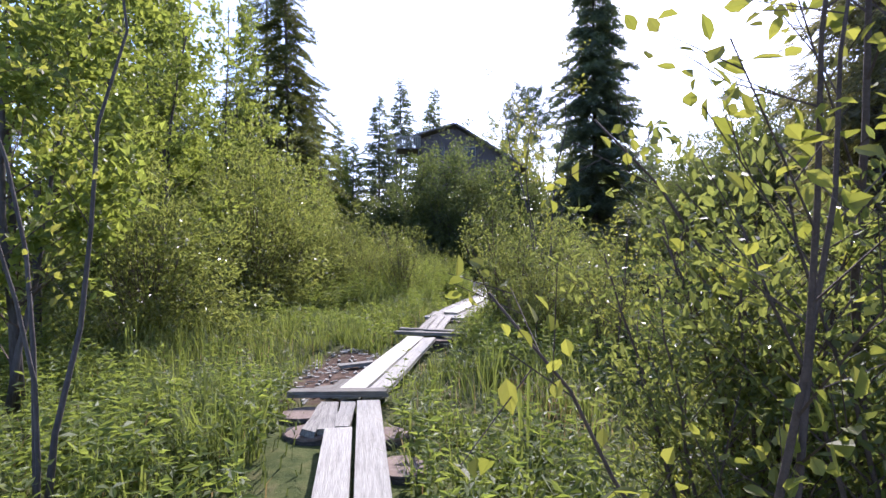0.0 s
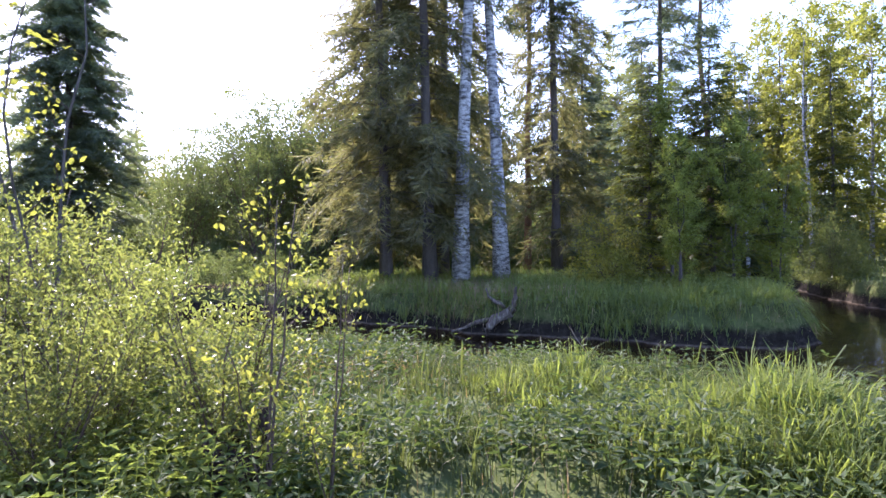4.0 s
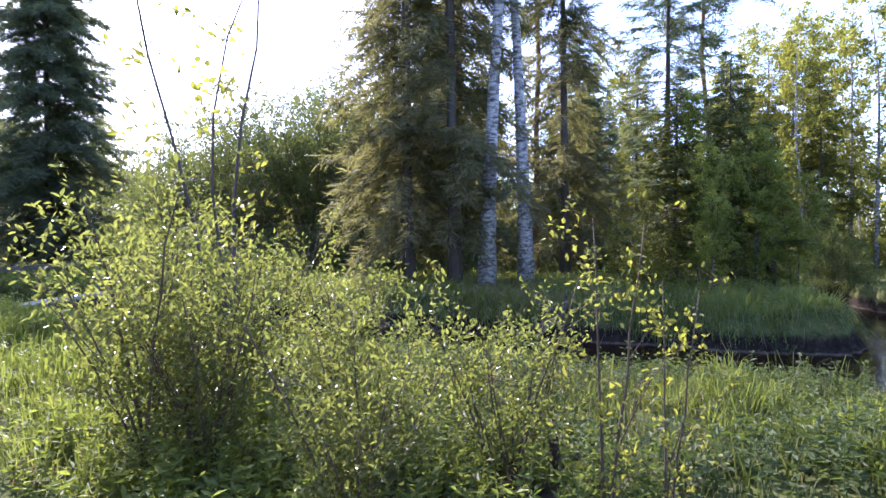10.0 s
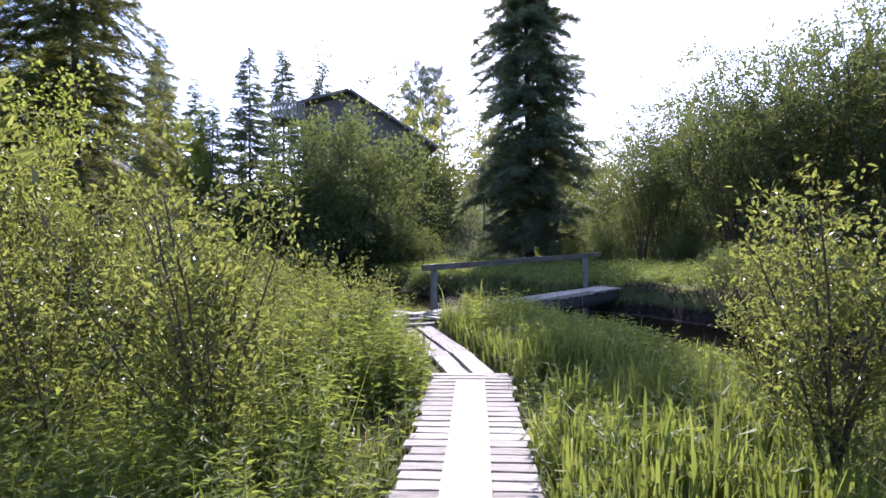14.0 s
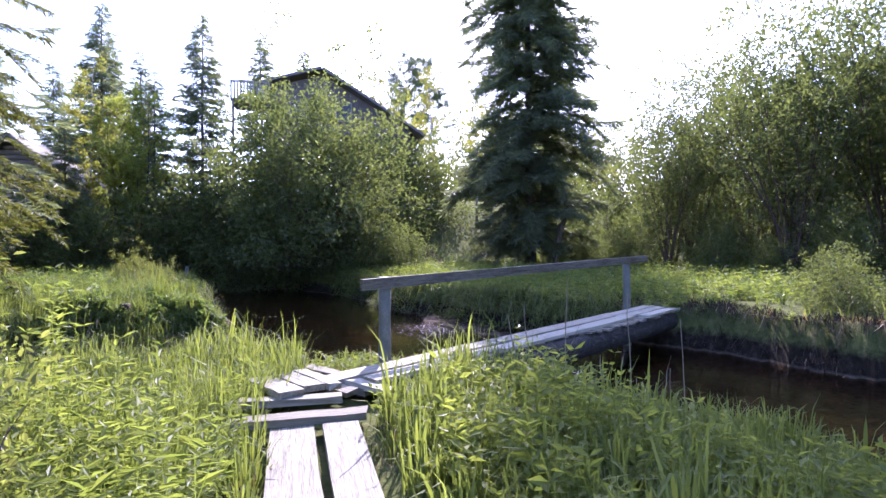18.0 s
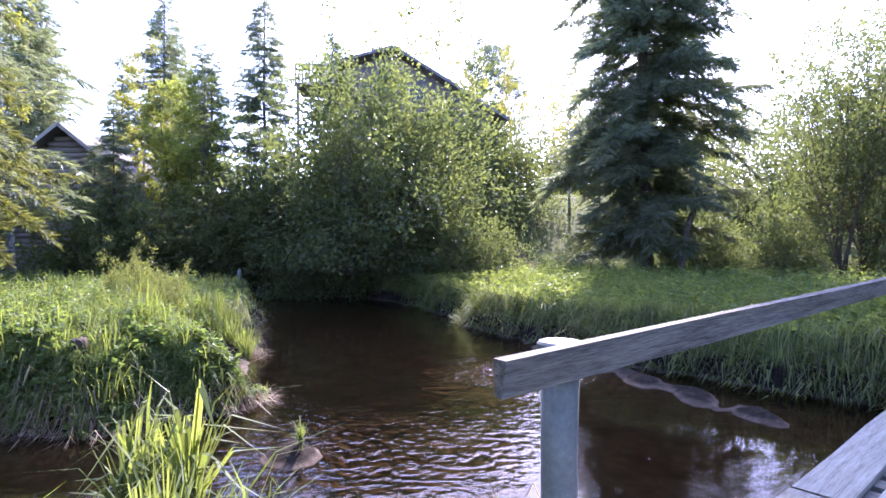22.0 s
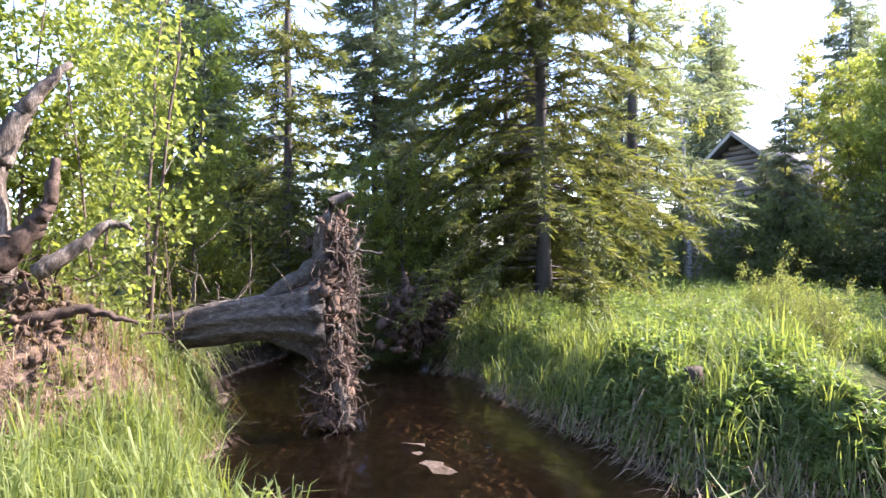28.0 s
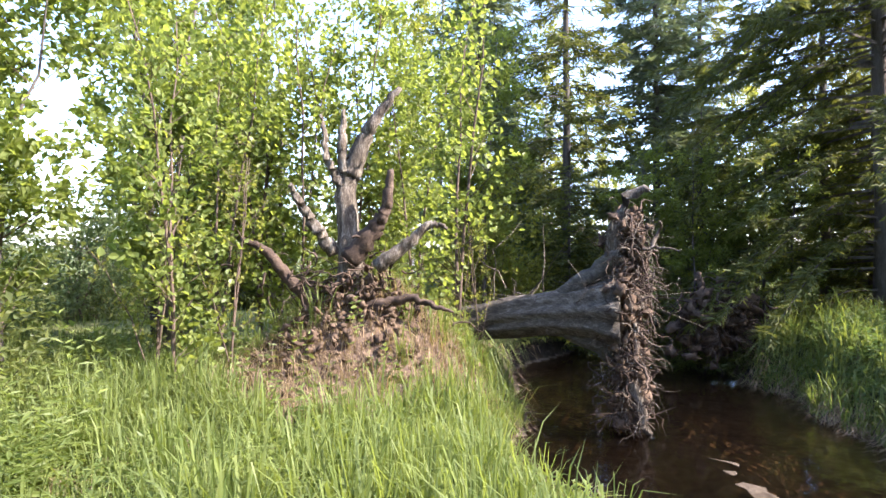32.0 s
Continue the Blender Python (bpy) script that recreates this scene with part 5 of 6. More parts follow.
def roots(bag, centre, axis, radius, n, seed, curl=0.5, r0=0.035, flat=0.13, down=0.0):
    """Gnarled roots that spread from a root plate."""
    g = np.random.default_rng(seed)
    axis = unit(np.array(axis, float))
    u = unit(np.cross(axis, [0, 0, 1.0]))
    w2 = np.cross(axis, u)
    for k in range(n):
        a = g.uniform(0, 2 * np.pi)
        d = u * math.cos(a) + w2 * math.sin(a)
        s = np.linspace(0, 1, 7)[:, None]
        L = radius * g.uniform(0.45, 1.12)
        c = np.array(centre) + d * s * L + axis * g.normal(0, flat) + g.normal(0, 0.04 * radius, (7, 3)).cumsum(0) * curl * 1.6
        c[:, 2] -= down * (s[:, 0] ** 2) * L
        tube(bag, c, np.linspace(r0 * g.uniform(0.3, 1.4), 0.004, 7), 5)


def clod(radii, seed, rough=0.25, sub=4):
    """A lumpy mass of soil."""
    bm = bmesh.new()
    bmesh.ops.create_icosphere(bm, subdivisions=sub, radius=1.0)
    for v in bm.verts:
        k = 1 + rough * noise.fractal(v.co * 1.8 + Vector((seed, 0, 0)), 0.9, 2.0, 4)
        v.co = Vector((v.co.x * radii[0] * k, v.co.y * radii[1] * k, v.co.z * radii[2] * k))
    me = bpy.data.meshes.new("clod")
    bm.to_mesh(me)
    bm.free()
    return me


def piece(name, bag, material, parent, label="", kind=""):
    me = bag.mesh(name, material, True)
    me.transform(parent.matrix_basis.inverted())
    return tagged(part(name, me, parent, label), kind=kind)


def tangle(bag, spots, n, seed, length=0.6, r0=0.016, wild=0.5, sink=0.12, steps=9):
    """Curling roots that wander from spots."""
    g = np.random.default_rng(seed)
    for k in range(n):
        p = spots(g)
        d = unit(g.normal(0, 1, 3) + np.array([0, 0, -0.4]))
        L = length * g.uniform(0.4, 1.4) / steps
        c = [p]
        for _ in range(steps):
            d = unit(d + g.normal(0, wild, 3) + np.array([0, 0, -sink]))
            c.append(c[-1] + d * L)
        tube(bag, c, np.linspace(r0 * g.uniform(0.25, 1.5), 0.002, steps + 1), 4, False)


def crumbs(bag, spots, n, seed, small, large):
    """Irregular lumps of soil."""
    g = np.random.default_rng(seed)
    me = clod((1, 1, 1), seed, 1.1, 2)
    lv, lt = np.array([v.co for v in me.vertices]), np.array([q.vertices for q in me.polygons])
    for k in range(n):
        m3 = np.array(Euler(g.uniform(0, 6, 3)).to_matrix())
        cx = spots(g)
        bag.add((lv * g.uniform(0.4, 1.3, 3)) @ m3.T * g.uniform(small, large) + cx, None, lt)


fallen = thing("fallen_tree", "fallen tree across the stream with its upright root plate", "fallen tree", at=pose(-6, 25.4, -0.2))
LA = np.array([-0.50, -0.86, 0.0])
LN = math.degrees(math.atan2(LA[1], LA[0]))
bole = Bag()
bs = np.linspace(0, 1, 16)
bc = RB + np.outer(bs * 5.2, LA) + np.stack([0 * bs, 0 * bs, 0.02 - 0.55 * bs + 0.05 * np.sin(bs * 9)], 1)
tube(bole, bc, (0.25 + 0.2 * np.exp(-bs * 12) - 0.06 * bs) * (1 + 0.04 * np.sin(bs * 31) + 0.03 * np.sin(bs * 53 + 1)), 30, True, 1 + 0.12 * np.sin(np.arange(30) * 2.1) + 0.07 * np.sin(np.arange(30) * 4.7 + 1))
piece("trunk", bole, BARE_LOG, fallen, "thick grey barkless trunk flaring to its root plate")
for k, (z0, z1, r0) in enumerate([(0.62, 0.12, 0.15), (-0.45, -0.12, 0.13), (0.2, 0.1, 0.2)]):
    bag = Bag()
    bent(bag, [RB + (0, 0, z0 * 1.15), RB + LA * 0.35 + (0, 0, z0 * 0.72 + z1 * 0.2), RB + LA * 0.9 + (0, 0, z1), RB + LA * 1.7 + (0, 0, z1 * 0.5 - 0.15)], r0, 0.06, 14, 10, 0.05, 0.012, 600 + k)
    piece("root_arm", bag, LOG, fallen)
LP = np.array([0.86, -0.50, 0.0])


def plate(g):
    z = g.uniform(-1.3, 1.25)
    return RB + LP * g.normal(0, 0.09 + 0.1 * math.exp(-((z - 0.1) / 0.6) ** 2) + 0.04 * math.sin(z * 7)) - LA * (0.06 + g.normal(0, 0.09)) + np.array([0, 0, z])


bag = Bag()
tangle(bag, plate, 520, 3, 0.5, 0.012, 0.5, 0.16)
piece("root", bag, ROOT, fallen, "tangled dark roots", "stuff")
bag = Bag()
tangle(bag, plate, 260, 4, 0.6, 0.006, 0.42, 0.2, 12)
piece("rootlet", bag, ROOTWOOD, fallen, "thin bleached rootlets", "stuff")
bag = Bag()
bent(bag, [RB + LA * 0.1 + (0, 0, 0.2), RB + LA * 0.12 + (0, 0, 0.9), RB - LA * 0.05 + (0, 0, 1.4), RB - LA * 0.3 + (0.1, 0, 1.5)], 0.16, 0.03, seed=2)
piece("root_arm", bag, ROOTWOOD, fallen)
bag = Bag()
bent(bag, [RB + (0, 0, 0.75), RB - LA * 0.35 + (0.1, 0, 0.82), RB - LA * 0.6 + (0.15, 0, 0.78)], 0.03, 0.008, seed=5)
piece("root_arm", bag, ROOTWOOD, fallen)
bag = Bag()
bent(bag, [RB + (0, 0, -0.5), RB - LA * 0.1 + (0.1, 0, -1.0), RB - LA * 0.25 + (0.1, 0, -1.42)], 0.1, 0.03, seed=6)
piece("root_arm", bag, ROOTWOOD, fallen)
g = np.random.default_rng(27)
for k in range(10):
    bag = Bag()
    p = RB + LP * g.normal(0, 0.16) - LA * g.uniform(0.0, 0.2) + np.array([0, 0, g.uniform(-0.6, 0.8)])
    way = LP * g.normal(0, 0.35) - LA * g.uniform(0, 0.3) + np.array([0, 0, g.choice([-1, -1, 1]) * g.uniform(0.3, 0.7)])
    bent(bag, [p, p + way * 0.4 + g.normal(0, 0.06, 3), p + way * 0.8 + g.normal(0, 0.1, 3), p + way + g.normal(0, 0.12, 3)], g.uniform(0.03, 0.06), 0.008, 14, 8, 0.14, 0.012, 300 + k)
    piece("root_arm", bag, ROOTWOOD if k % 2 else ROOT, fallen)
bag = Bag()
crumbs(bag, plate, 260, 5, 0.02, 0.09)
piece("root_soil", bag, SOIL, fallen, "brown soil caught between the roots", "stuff")
bag = Bag()
for k in range(34):
    b0 = RB + LA * rng.uniform(0.1, 2.0) + np.array([rng.uniform(0, 0.2), 0.15, rng.uniform(-0.1, 0.4)])
    d = np.array([rng.normal(0.1, 0.3), rng.normal(0.2, 0.4), rng.normal(0.1, 0.4)])
    bent(bag, [b0, b0 + d * 0.4, b0 + d * 0.7 + rng.normal(0, 0.12, 3), b0 + d * 1.15 + rng.normal(0, 0.2, 3)], 0.01, 0.002, 7, 4, 0.05, 0.015, k)
piece("dead_twig", bag, ROOTWOOD, fallen, kind="stuff")
back = thing("root_mass", "second overturned root mass with brown soil by the dark water", "stump", at=pose(-7.85, 28.8, -0.4))
RK = np.array([-7.85, 28.8, 0.32])
bag = Bag()
tangle(bag, lambda g: RK + g.normal(0, 1, 3) * (0.2, 0.36, 0.28), 320, 8, 0.65, 0.016, 0.45, 0.08)
piece("root", bag, ROOT, back, kind="stuff")
bag = Bag()
crumbs(bag, lambda g: RK + g.normal(0, 1, 3) * (0.17, 0.33, 0.26) - np.array([0, 0, 0.15]), 170, 6, 0.04, 0.15)
piece("root_soil", bag, SOIL, back, "brown soil caught between the roots", "stuff")
bag = Bag()
bent(bag, [RK + (0, -0.2, 0.1), RK + (0, -0.35, 0.5), RK + (0, -0.4, 0.85)], 0.12, 0.05, seed=9)
piece("root_arm", bag, ROOT, back)
bag = Bag()
bent(bag, [RK + (0, 0, 0.5), RK + (0.1, 0.5, 0.25), RK + (0.1, 0.9, 0.0)], 0.07, 0.05, seed=10)
piece("root_arm", bag, ROOT, back)

stump = thing("upturned_stump", "bleached upturned stump with jagged root arms on a soil mound", "stump", at=pose(-4.8, 22.5, 0.5))
for k, (pts, r0, r1, mt) in enumerate([
        ([(-4.8, 22.5, 0.6), (-4.8, 22.5, 1.5), (-4.85, 22.44, 2.2), (-4.83, 22.52, 2.55)], 0.13, 0.08, ROOTWOOD),
        ([(-4.85, 22.48, 2.35), (-4.8, 22.66, 2.8), (-4.78, 22.85, 3.1), (-4.75, 23.05, 3.36)], 0.1, 0.035, ROOTWOOD),
        ([(-4.83, 22.45, 2.3), (-4.8, 22.40, 2.7), (-4.8, 22.42, 3.12)], 0.08, 0.02, ROOTWOOD), ([(-4.83, 22.42, 2.2), (-4.8, 22.22, 2.55), (-4.8, 22.18, 3.05)], 0.06, 0.02, ROOTWOOD),
        ([(-4.7, 22.5, 1.4), (-4.65, 22.78, 1.75), (-4.62, 22.92, 2.0), (-4.62, 22.95, 2.4)], 0.085, 0.04, ROOT), ([(-4.6, 22.8, 1.35), (-4.55, 23.15, 1.62), (-4.5, 23.38, 1.82), (-4.5, 23.55, 1.76)], 0.055, 0.02, ROOTWOOD),
        ([(-4.8, 22.3, 1.5), (-4.8, 22.0, 1.95), (-4.8, 21.84, 2.25)], 0.06, 0.03, ROOTWOOD), ([(-4.8, 22.1, 0.9), (-4.8, 21.6, 1.5), (-4.85, 21.3, 1.65)], 0.06, 0.03, ROOT),
        ([(-4.6, 22.7, 0.9), (-4.5, 23.2, 1.0), (-4.4, 23.6, 0.85)], 0.055, 0.02, ROOT)]):
    bag = Bag()
    bent(bag, pts, r0 * (1.1 if k < 4 else 1.45), r1 * 0.9, 22, 13, 0.035, 0.01, k)
    piece("trunk" if k == 0 else "root_arm", bag, mt, stump)
bag = Bag()
roots(bag, (-4.72, 22.45, 1.05), (0.98, 0.1, 0.2), 0.75, 14, 12, 0.9, 0.022, 0.2, 0.25)
tangle(bag, lambda g: np.array([-4.68, 22.5, 1.15]) + g.normal(0, 1, 3) * (0.15, 0.42, 0.22), 90, 13, 0.4, 0.012, 0.45, 0.12)
piece("root", bag, ROOT, stump, "tangled dark roots round the foot of the stump", "stuff")
bag = Bag()


def heap(g):
    x, y = -4.7 + g.normal(0, 0.4), 22.5 + g.normal(0, 0.62)
    return np.array([x, y, z_at(x, y) + g.uniform(0, 0.3) * math.exp(-((y - 22.5) ** 2) * 2) * math.exp(-((x + 4.7) ** 2) * 4)])


crumbs(bag, heap, 600, 7, 0.01, 0.05)
piece("root_soil", bag, SOIL, stump, "crumbling brown soil clods", "stuff")


# ---- ground cover ----
def blades(name, label, x, y, hgt, width, material, seed, bend=0.5, category="grass", tuft=0.0):
    """Bent grass blades rooted at x, y."""
    g = np.random.default_rng(seed)
    n = len(x)
    root = np.stack([x, y, height(x, y) - 0.02], 1)
    a = g.uniform(0, 2 * np.pi, n)
    lean = np.stack([np.cos(a), np.sin(a), 0 * a], 1) * (g.uniform(0.1, 1.0, n) * bend)[:, None]
    side = np.stack([-np.sin(a + g.normal(0, 0.6, n)), np.cos(a), 0 * a], 1)
    up = np.array([0, 0, 1.0])
    hh, wd = (hgt * g.uniform(0.55, 1.2, n))[:, None], np.broadcast_to(width, (n,))[:, None] * g.uniform(0.7, 1.3, (n, 1))
    mid = root + (up + lean * 0.35) * hh * 0.55
    tip = root + (up * g.uniform(0.75, 1.0, (n, 1)) + lean) * hh
    v = np.stack([root - side * wd / 2, root + side * wd / 2, mid + side * wd * 0.42, mid - side * wd * 0.42, tip], 1).reshape(-1, 3)
    k = np.arange(n)[:, None] * 5
    me = mesh_from(name, v, [k + np.array([[0, 1, 2, 3]]), k + np.array([[3, 2, 4]])], material)
    return tagged(new(name, me), label, category, kind="stuff")


def tufts(name, label, x, y, hgt, radius, per, width, material, seed, bend=0.7):
    """Tufts of arching blades: each tuft at x, y spreads outwards from its foot."""
    g = np.random.default_rng(seed)
    m = len(x)
    hgt, radius = np.broadcast_to(hgt, (m,)) * g.uniform(0.6, 1.25, m), np.broadcast_to(radius, (m,)) * g.uniform(0.7, 1.3, m)
    i = np.repeat(np.arange(m), g.integers(max(per // 2, 1), per * 3 // 2 + 1, m))
    n = len(i)
    a, d = g.uniform(0, 2 * np.pi, n), np.sqrt(g.uniform(0, 1, n))
    px, py = x[i] + np.cos(a) * d * radius[i], y[i] + np.sin(a) * d * radius[i]
    px, py = np.where(edge(px, py) > 0.03, px, x[i]), np.where(edge(px, py) > 0.03, py, y[i])
    root = np.stack([px, py, height(px, py) - 0.02], 1)
    wind = g.uniform(0, 2 * np.pi, m)
    lean = np.stack([np.cos(a) * (0.25 + d) + 0.35 * np.cos(wind)[i], np.sin(a) * (0.25 + d) + 0.35 * np.sin(wind)[i], 0 * a], 1) + g.normal(0, 0.3, (n, 3)) * np.array([1, 1, 0])
    lean *= (bend * g.uniform(0.3, 1.1, n))[:, None]
    out = unit(lean + 1e-6)
    side = np.stack([-out[:, 1], out[:, 0], 0 * a], 1) + g.normal(0, 0.4, (n, 3)) * np.array([1, 1, 0])
    hh = (hgt[i] * (1.1 - 0.45 * d * d) * g.uniform(0.55, 1.15, n))[:, None]
    wd = width * g.uniform(0.6, 1.3, (n, 1))
    up = np.array([0, 0, 1.0])
    p1 = root + (up * 0.45 + lean * 0.12) * hh
    p2 = root + (up * 0.8 + lean * 0.42) * hh
    tip = root + (up * g.uniform(0.6, 1.02, (n, 1)) + lean * 0.95) * hh
    v = np.stack([root - side * wd / 2, root + side * wd / 2, p1 + side * wd * 0.48, p1 - side * wd * 0.48, p2 + side * wd * 0.34, p2 - side * wd * 0.34, tip], 1).reshape(-1, 3)
    k = np.arange(n)[:, None] * 7
    me = mesh_from(name, v, [np.concatenate([k + np.array([[0, 1, 2, 3]]), k + np.array([[3, 2, 4, 5]])]), k + np.array([[5, 4, 6]])], material)
    return tagged(new(name, me), label, "grass", kind="stuff")


def scatter(n, x0, x1, y0, y1, seed, keep):
    g = np.random.default_rng(seed)
    x, y = g.uniform(x0, x1, n), g.uniform(y0, y1, n)
    m = keep(x, y, g.uniform(0, 1, n))
    return x[m], y[m]


LANE = np.array([(0.35, -1.2), (-0.28, 4.0), (-0.68, 6.3), (0.1, 10.1), (0.45, 12.4), (1.84, 17.45), (1.88, 18.8), (1.75, 21.9), (2.35, 22.6), (10.1, 27.95)])


def off_boards(x, y):
    d = np.full(np.shape(x), 9.0)
    for p, q in zip(LANE[:-1], LANE[1:]):
        e = q - p
        t = np.clip(((x - p[0]) * e[0] + (y - p[1]) * e[1]) / (e @ e), 0, 1)
        d = np.minimum(d, np.hypot(x - p[0] - t * e[0], y - p[1] - t * e[1]))
    return d


def on_mound(x, y):
    return ((x + 4.55) / 1.15) ** 2 + ((y - 22.4) / 1.45) ** 2 < 1


def on_sand(x, y):
    return ((x + 0.4 + 0.38 * (y - 29.8)) / 0.8) ** 2 + ((y - 30.7) / 1.65) ** 2 < 1


def dry_land(x, y, u, clear=0.4):
    bare = ((x + 0.95) / 0.45) ** 2 + ((y - 7.9) / 1.3) ** 2 < 1
    return (edge(x, y) > 0.12) & (off_boards(x, y) > clear) & ~bare & ~(on_mound(x, y) & (u < 0.9))


x, y = scatter(34000, -8, 10, -1, 27, 1, lambda x, y, u: dry_land(x, y, u, 0.24))
blades("undergrowth", "low green grass and moss under the meadow growth", x, y, 0.16 + 0 * x, 0.014, MEADOW, 1, 0.9)
x, y = scatter(6800, -8, 10, -1, 27, 12, lambda x, y, u: dry_land(x, y, u, 0.5) & (wobble(x, y, 1.3, 6) + 0.6 * wobble(x, y, 3.1, 1) + 2.2 * u > 0.1))
tall = (1 - 0.45 * smooth((x - 3.2) / 1.5) * smooth((y - 15) / 2)) * (0.44 + 0.17 * wobble(x, y, 0.9) + 0.08 * wobble(x, y, 2.6, 3)) * (0.4 + 0.6 * smooth((shore(x, y) - 0.4) / 2.0)) * (0.6 + 0.4 * smooth((off_boards(x, y) - 0.4) / 0.7))
pool_side = (x > 1.8) & (y < 13)
by_bridge = (x > 2.2) & (y > 16.5)
rest = ~pool_side & ~by_bridge
tufts("meadow_grass", "tufted green meadow grass along the boardwalk", x[rest], y[rest], tall[rest], 0.17, 20, 0.011, GRASS, 13)
tufts("bridge_grass", "bright tufted grass on the bank before the footbridge", x[by_bridge], y[by_bridge], tall[by_bridge], 0.17, 20, 0.011, SEDGE, 16)
# all pool-side tufts take MEADOW, whose darker green stands in for shade
sunny = pool_side & (wobble(x, y, 1.0, 5) + 0.5 * wobble(x, y, 2.3, 2) > 0.25 + 0.25 * (y - 6.5))
tufts("pool_grass", "tufted green grass of the damp meadow by the pool", x[sunny], y[sunny], tall[sunny] * 0.9, 0.17, 16, 0.011, MEADOW, 14)
dull = pool_side & ~sunny
tufts("shaded_grass", "dull green grass between the herbs by the pool", x[dull], y[dull], tall[dull] * 0.85, 0.17, 16, 0.010, MEADOW, 15)
x, y = scatter(70000, -30, 45, -20, 62, 2, lambda x, y, u: (edge(x, y) > 0.1) & ~on_sand(x, y) & (np.hypot((x - 8.3) / 0.5, (y - 46.8) / 3.2) > 1) & ~((x > -8) & (x < 10) & (y > -1) & (y < 27)))
blades("bank_grass", "long green grass on the far banks", x, y, 0.42 + 0.15 * wobble(x, y, 0.5), 0.03, GRASS, 2)


def herbs(name, label, x, y, hgt, leaf, slim, material, seed, per=9):
    """Leafy stalks: crossed pairs of leaves up a leaning stem, larger below than above."""
    g = np.random.default_rng(seed)
    n = len(x)
    hh = hgt * g.uniform(0.45, 1.25, n) * (0.35 + 0.65 * smooth((edge(x, y) - 0.3) / 1.8))
    foot = np.stack([x, y, height(x, y) - 0.02], 1)
    a0 = g.uniform(0, 2 * np.pi, n)
    lean = np.stack([np.cos(a0), np.sin(a0), 0 * a0], 1) * (g.uniform(0, 0.4, n) * hh)[:, None]
    top = foot + lean + np.array([0, 0, 1.0]) * hh[:, None]
    size = leaf * g.uniform(0.7, 1.3, n)
    bag = Bag()
    spikes(bag, foot, top - foot, np.ones(n), np.full(n, 0.012), g)
    i = np.repeat(np.arange(n), per)
    j = np.tile(np.arange(per), n)
    f = 0.22 + 0.78 * (j // 2 + 0.5) / (per // 2 + 0.5)
    p = foot[i] + lean[i] * (f ** 1.6)[:, None] + np.array([0, 0, 1.0]) * (hh[i] * f)[:, None]
    a = a0[i] + (j % 2) * np.pi + (j // 2) * 1.9 + g.normal(0, 0.35, len(i))
    d = np.stack([np.cos(a), np.sin(a), 0.9 * f - 0.35 + g.normal(0, 0.2, len(i))], 1)
    ln = size[i] * (1.45 - 0.75 * f) * g.uniform(0.7, 1.2, len(i))
    leaves(bag, p, d, ln, ln * slim, 0.12, g)
    return tagged(new(name, bag.mesh(name, material)), label, "herbs", kind="stuff")


x, y = scatter(26000, -8, 10, -1, 27, 3, lambda x, y, u: dry_land(x, y, u, 0.5) & (wobble(x, y, 0.45, 4) + u > 0.4 + 0.7 * ((x > 1.2) & (y < 14)) + 3.0 * ((x > 1.8) & (y < 13)) - 0.7 * ((x < 1.8) & (y < 5.5))))
herbs("leafy_herbs", "knee-high leafy herbs and nettles among the grass", x, y, 0.42 * (1 + 0.35 * wobble(x, y, 1.7)), 0.085, 0.4, HERB, 3, 10)
x, y = scatter(9000, -12, 16, 26, 48, 4, lambda x, y, u: (shore(x, y) > 0.2) & (u > 0.3) & ~on_sand(x, y))
herbs("bank_herbs", "leafy herbs on the far bank", x, y, 0.5, 0.10, 0.45, RASPBERRY, 4)


def fringe(name, label, n, x0, x1, y0, y1, lo, hi, length, width, material, seed):
    """Grass and rootlets hanging over the cut banks."""
    g = np.random.default_rng(seed)
    x, y = g.uniform(x0, x1, n), g.uniform(y0, y1, n)
    d = edge(x, y)
    m = (d > lo) & (d < hi) & (off_boards(x, y) > 0.5) & ~on_sand(x, y)
    if material is GRASS:
        m &= ~((x > 8.5) & (y > 19) & (y < 28.5) & (d < 0.55))
    x, y = x[m], y[m]
    n = len(x)
    gx, gy = edge(x + 0.05, y) - edge(x - 0.05, y), edge(x, y + 0.05) - edge(x, y - 0.05)
    out = -unit(np.stack([gx, gy, np.zeros(n)], 1)) + g.normal(0, 0.35, (n, 3)) * np.array([1, 1, 0])
    root = np.stack([x, y, height(x, y)], 1)
    side = np.stack([-out[:, 1], out[:, 0], np.zeros(n)], 1)
    ln = (length * g.uniform(0.5, 1.3, n))[:, None]
    mid = root + out * ln * 0.4 + np.array([0, 0, 1.0]) * ln * g.uniform(0.1, 0.5, (n, 1))
    tip = root + out * ln * 0.75 - np.array([0, 0, 1.0]) * ln * g.uniform(0.0, 0.75, (n, 1))
    tip[:, 2] = np.maximum(tip[:, 2], LEVEL + 0.01)
    v = np.stack([root - side * width / 2, root + side * width / 2, mid + side * width * 0.4, mid - side * width * 0.4, tip], 1).reshape(-1, 3)
    k = np.arange(n)[:, None] * 5
    return tagged(new(name, mesh_from(name, v, [k + np.array([[0, 1, 2, 3]]), k + np.array([[3, 2, 4]])], material)), label, "grass", kind="stuff")


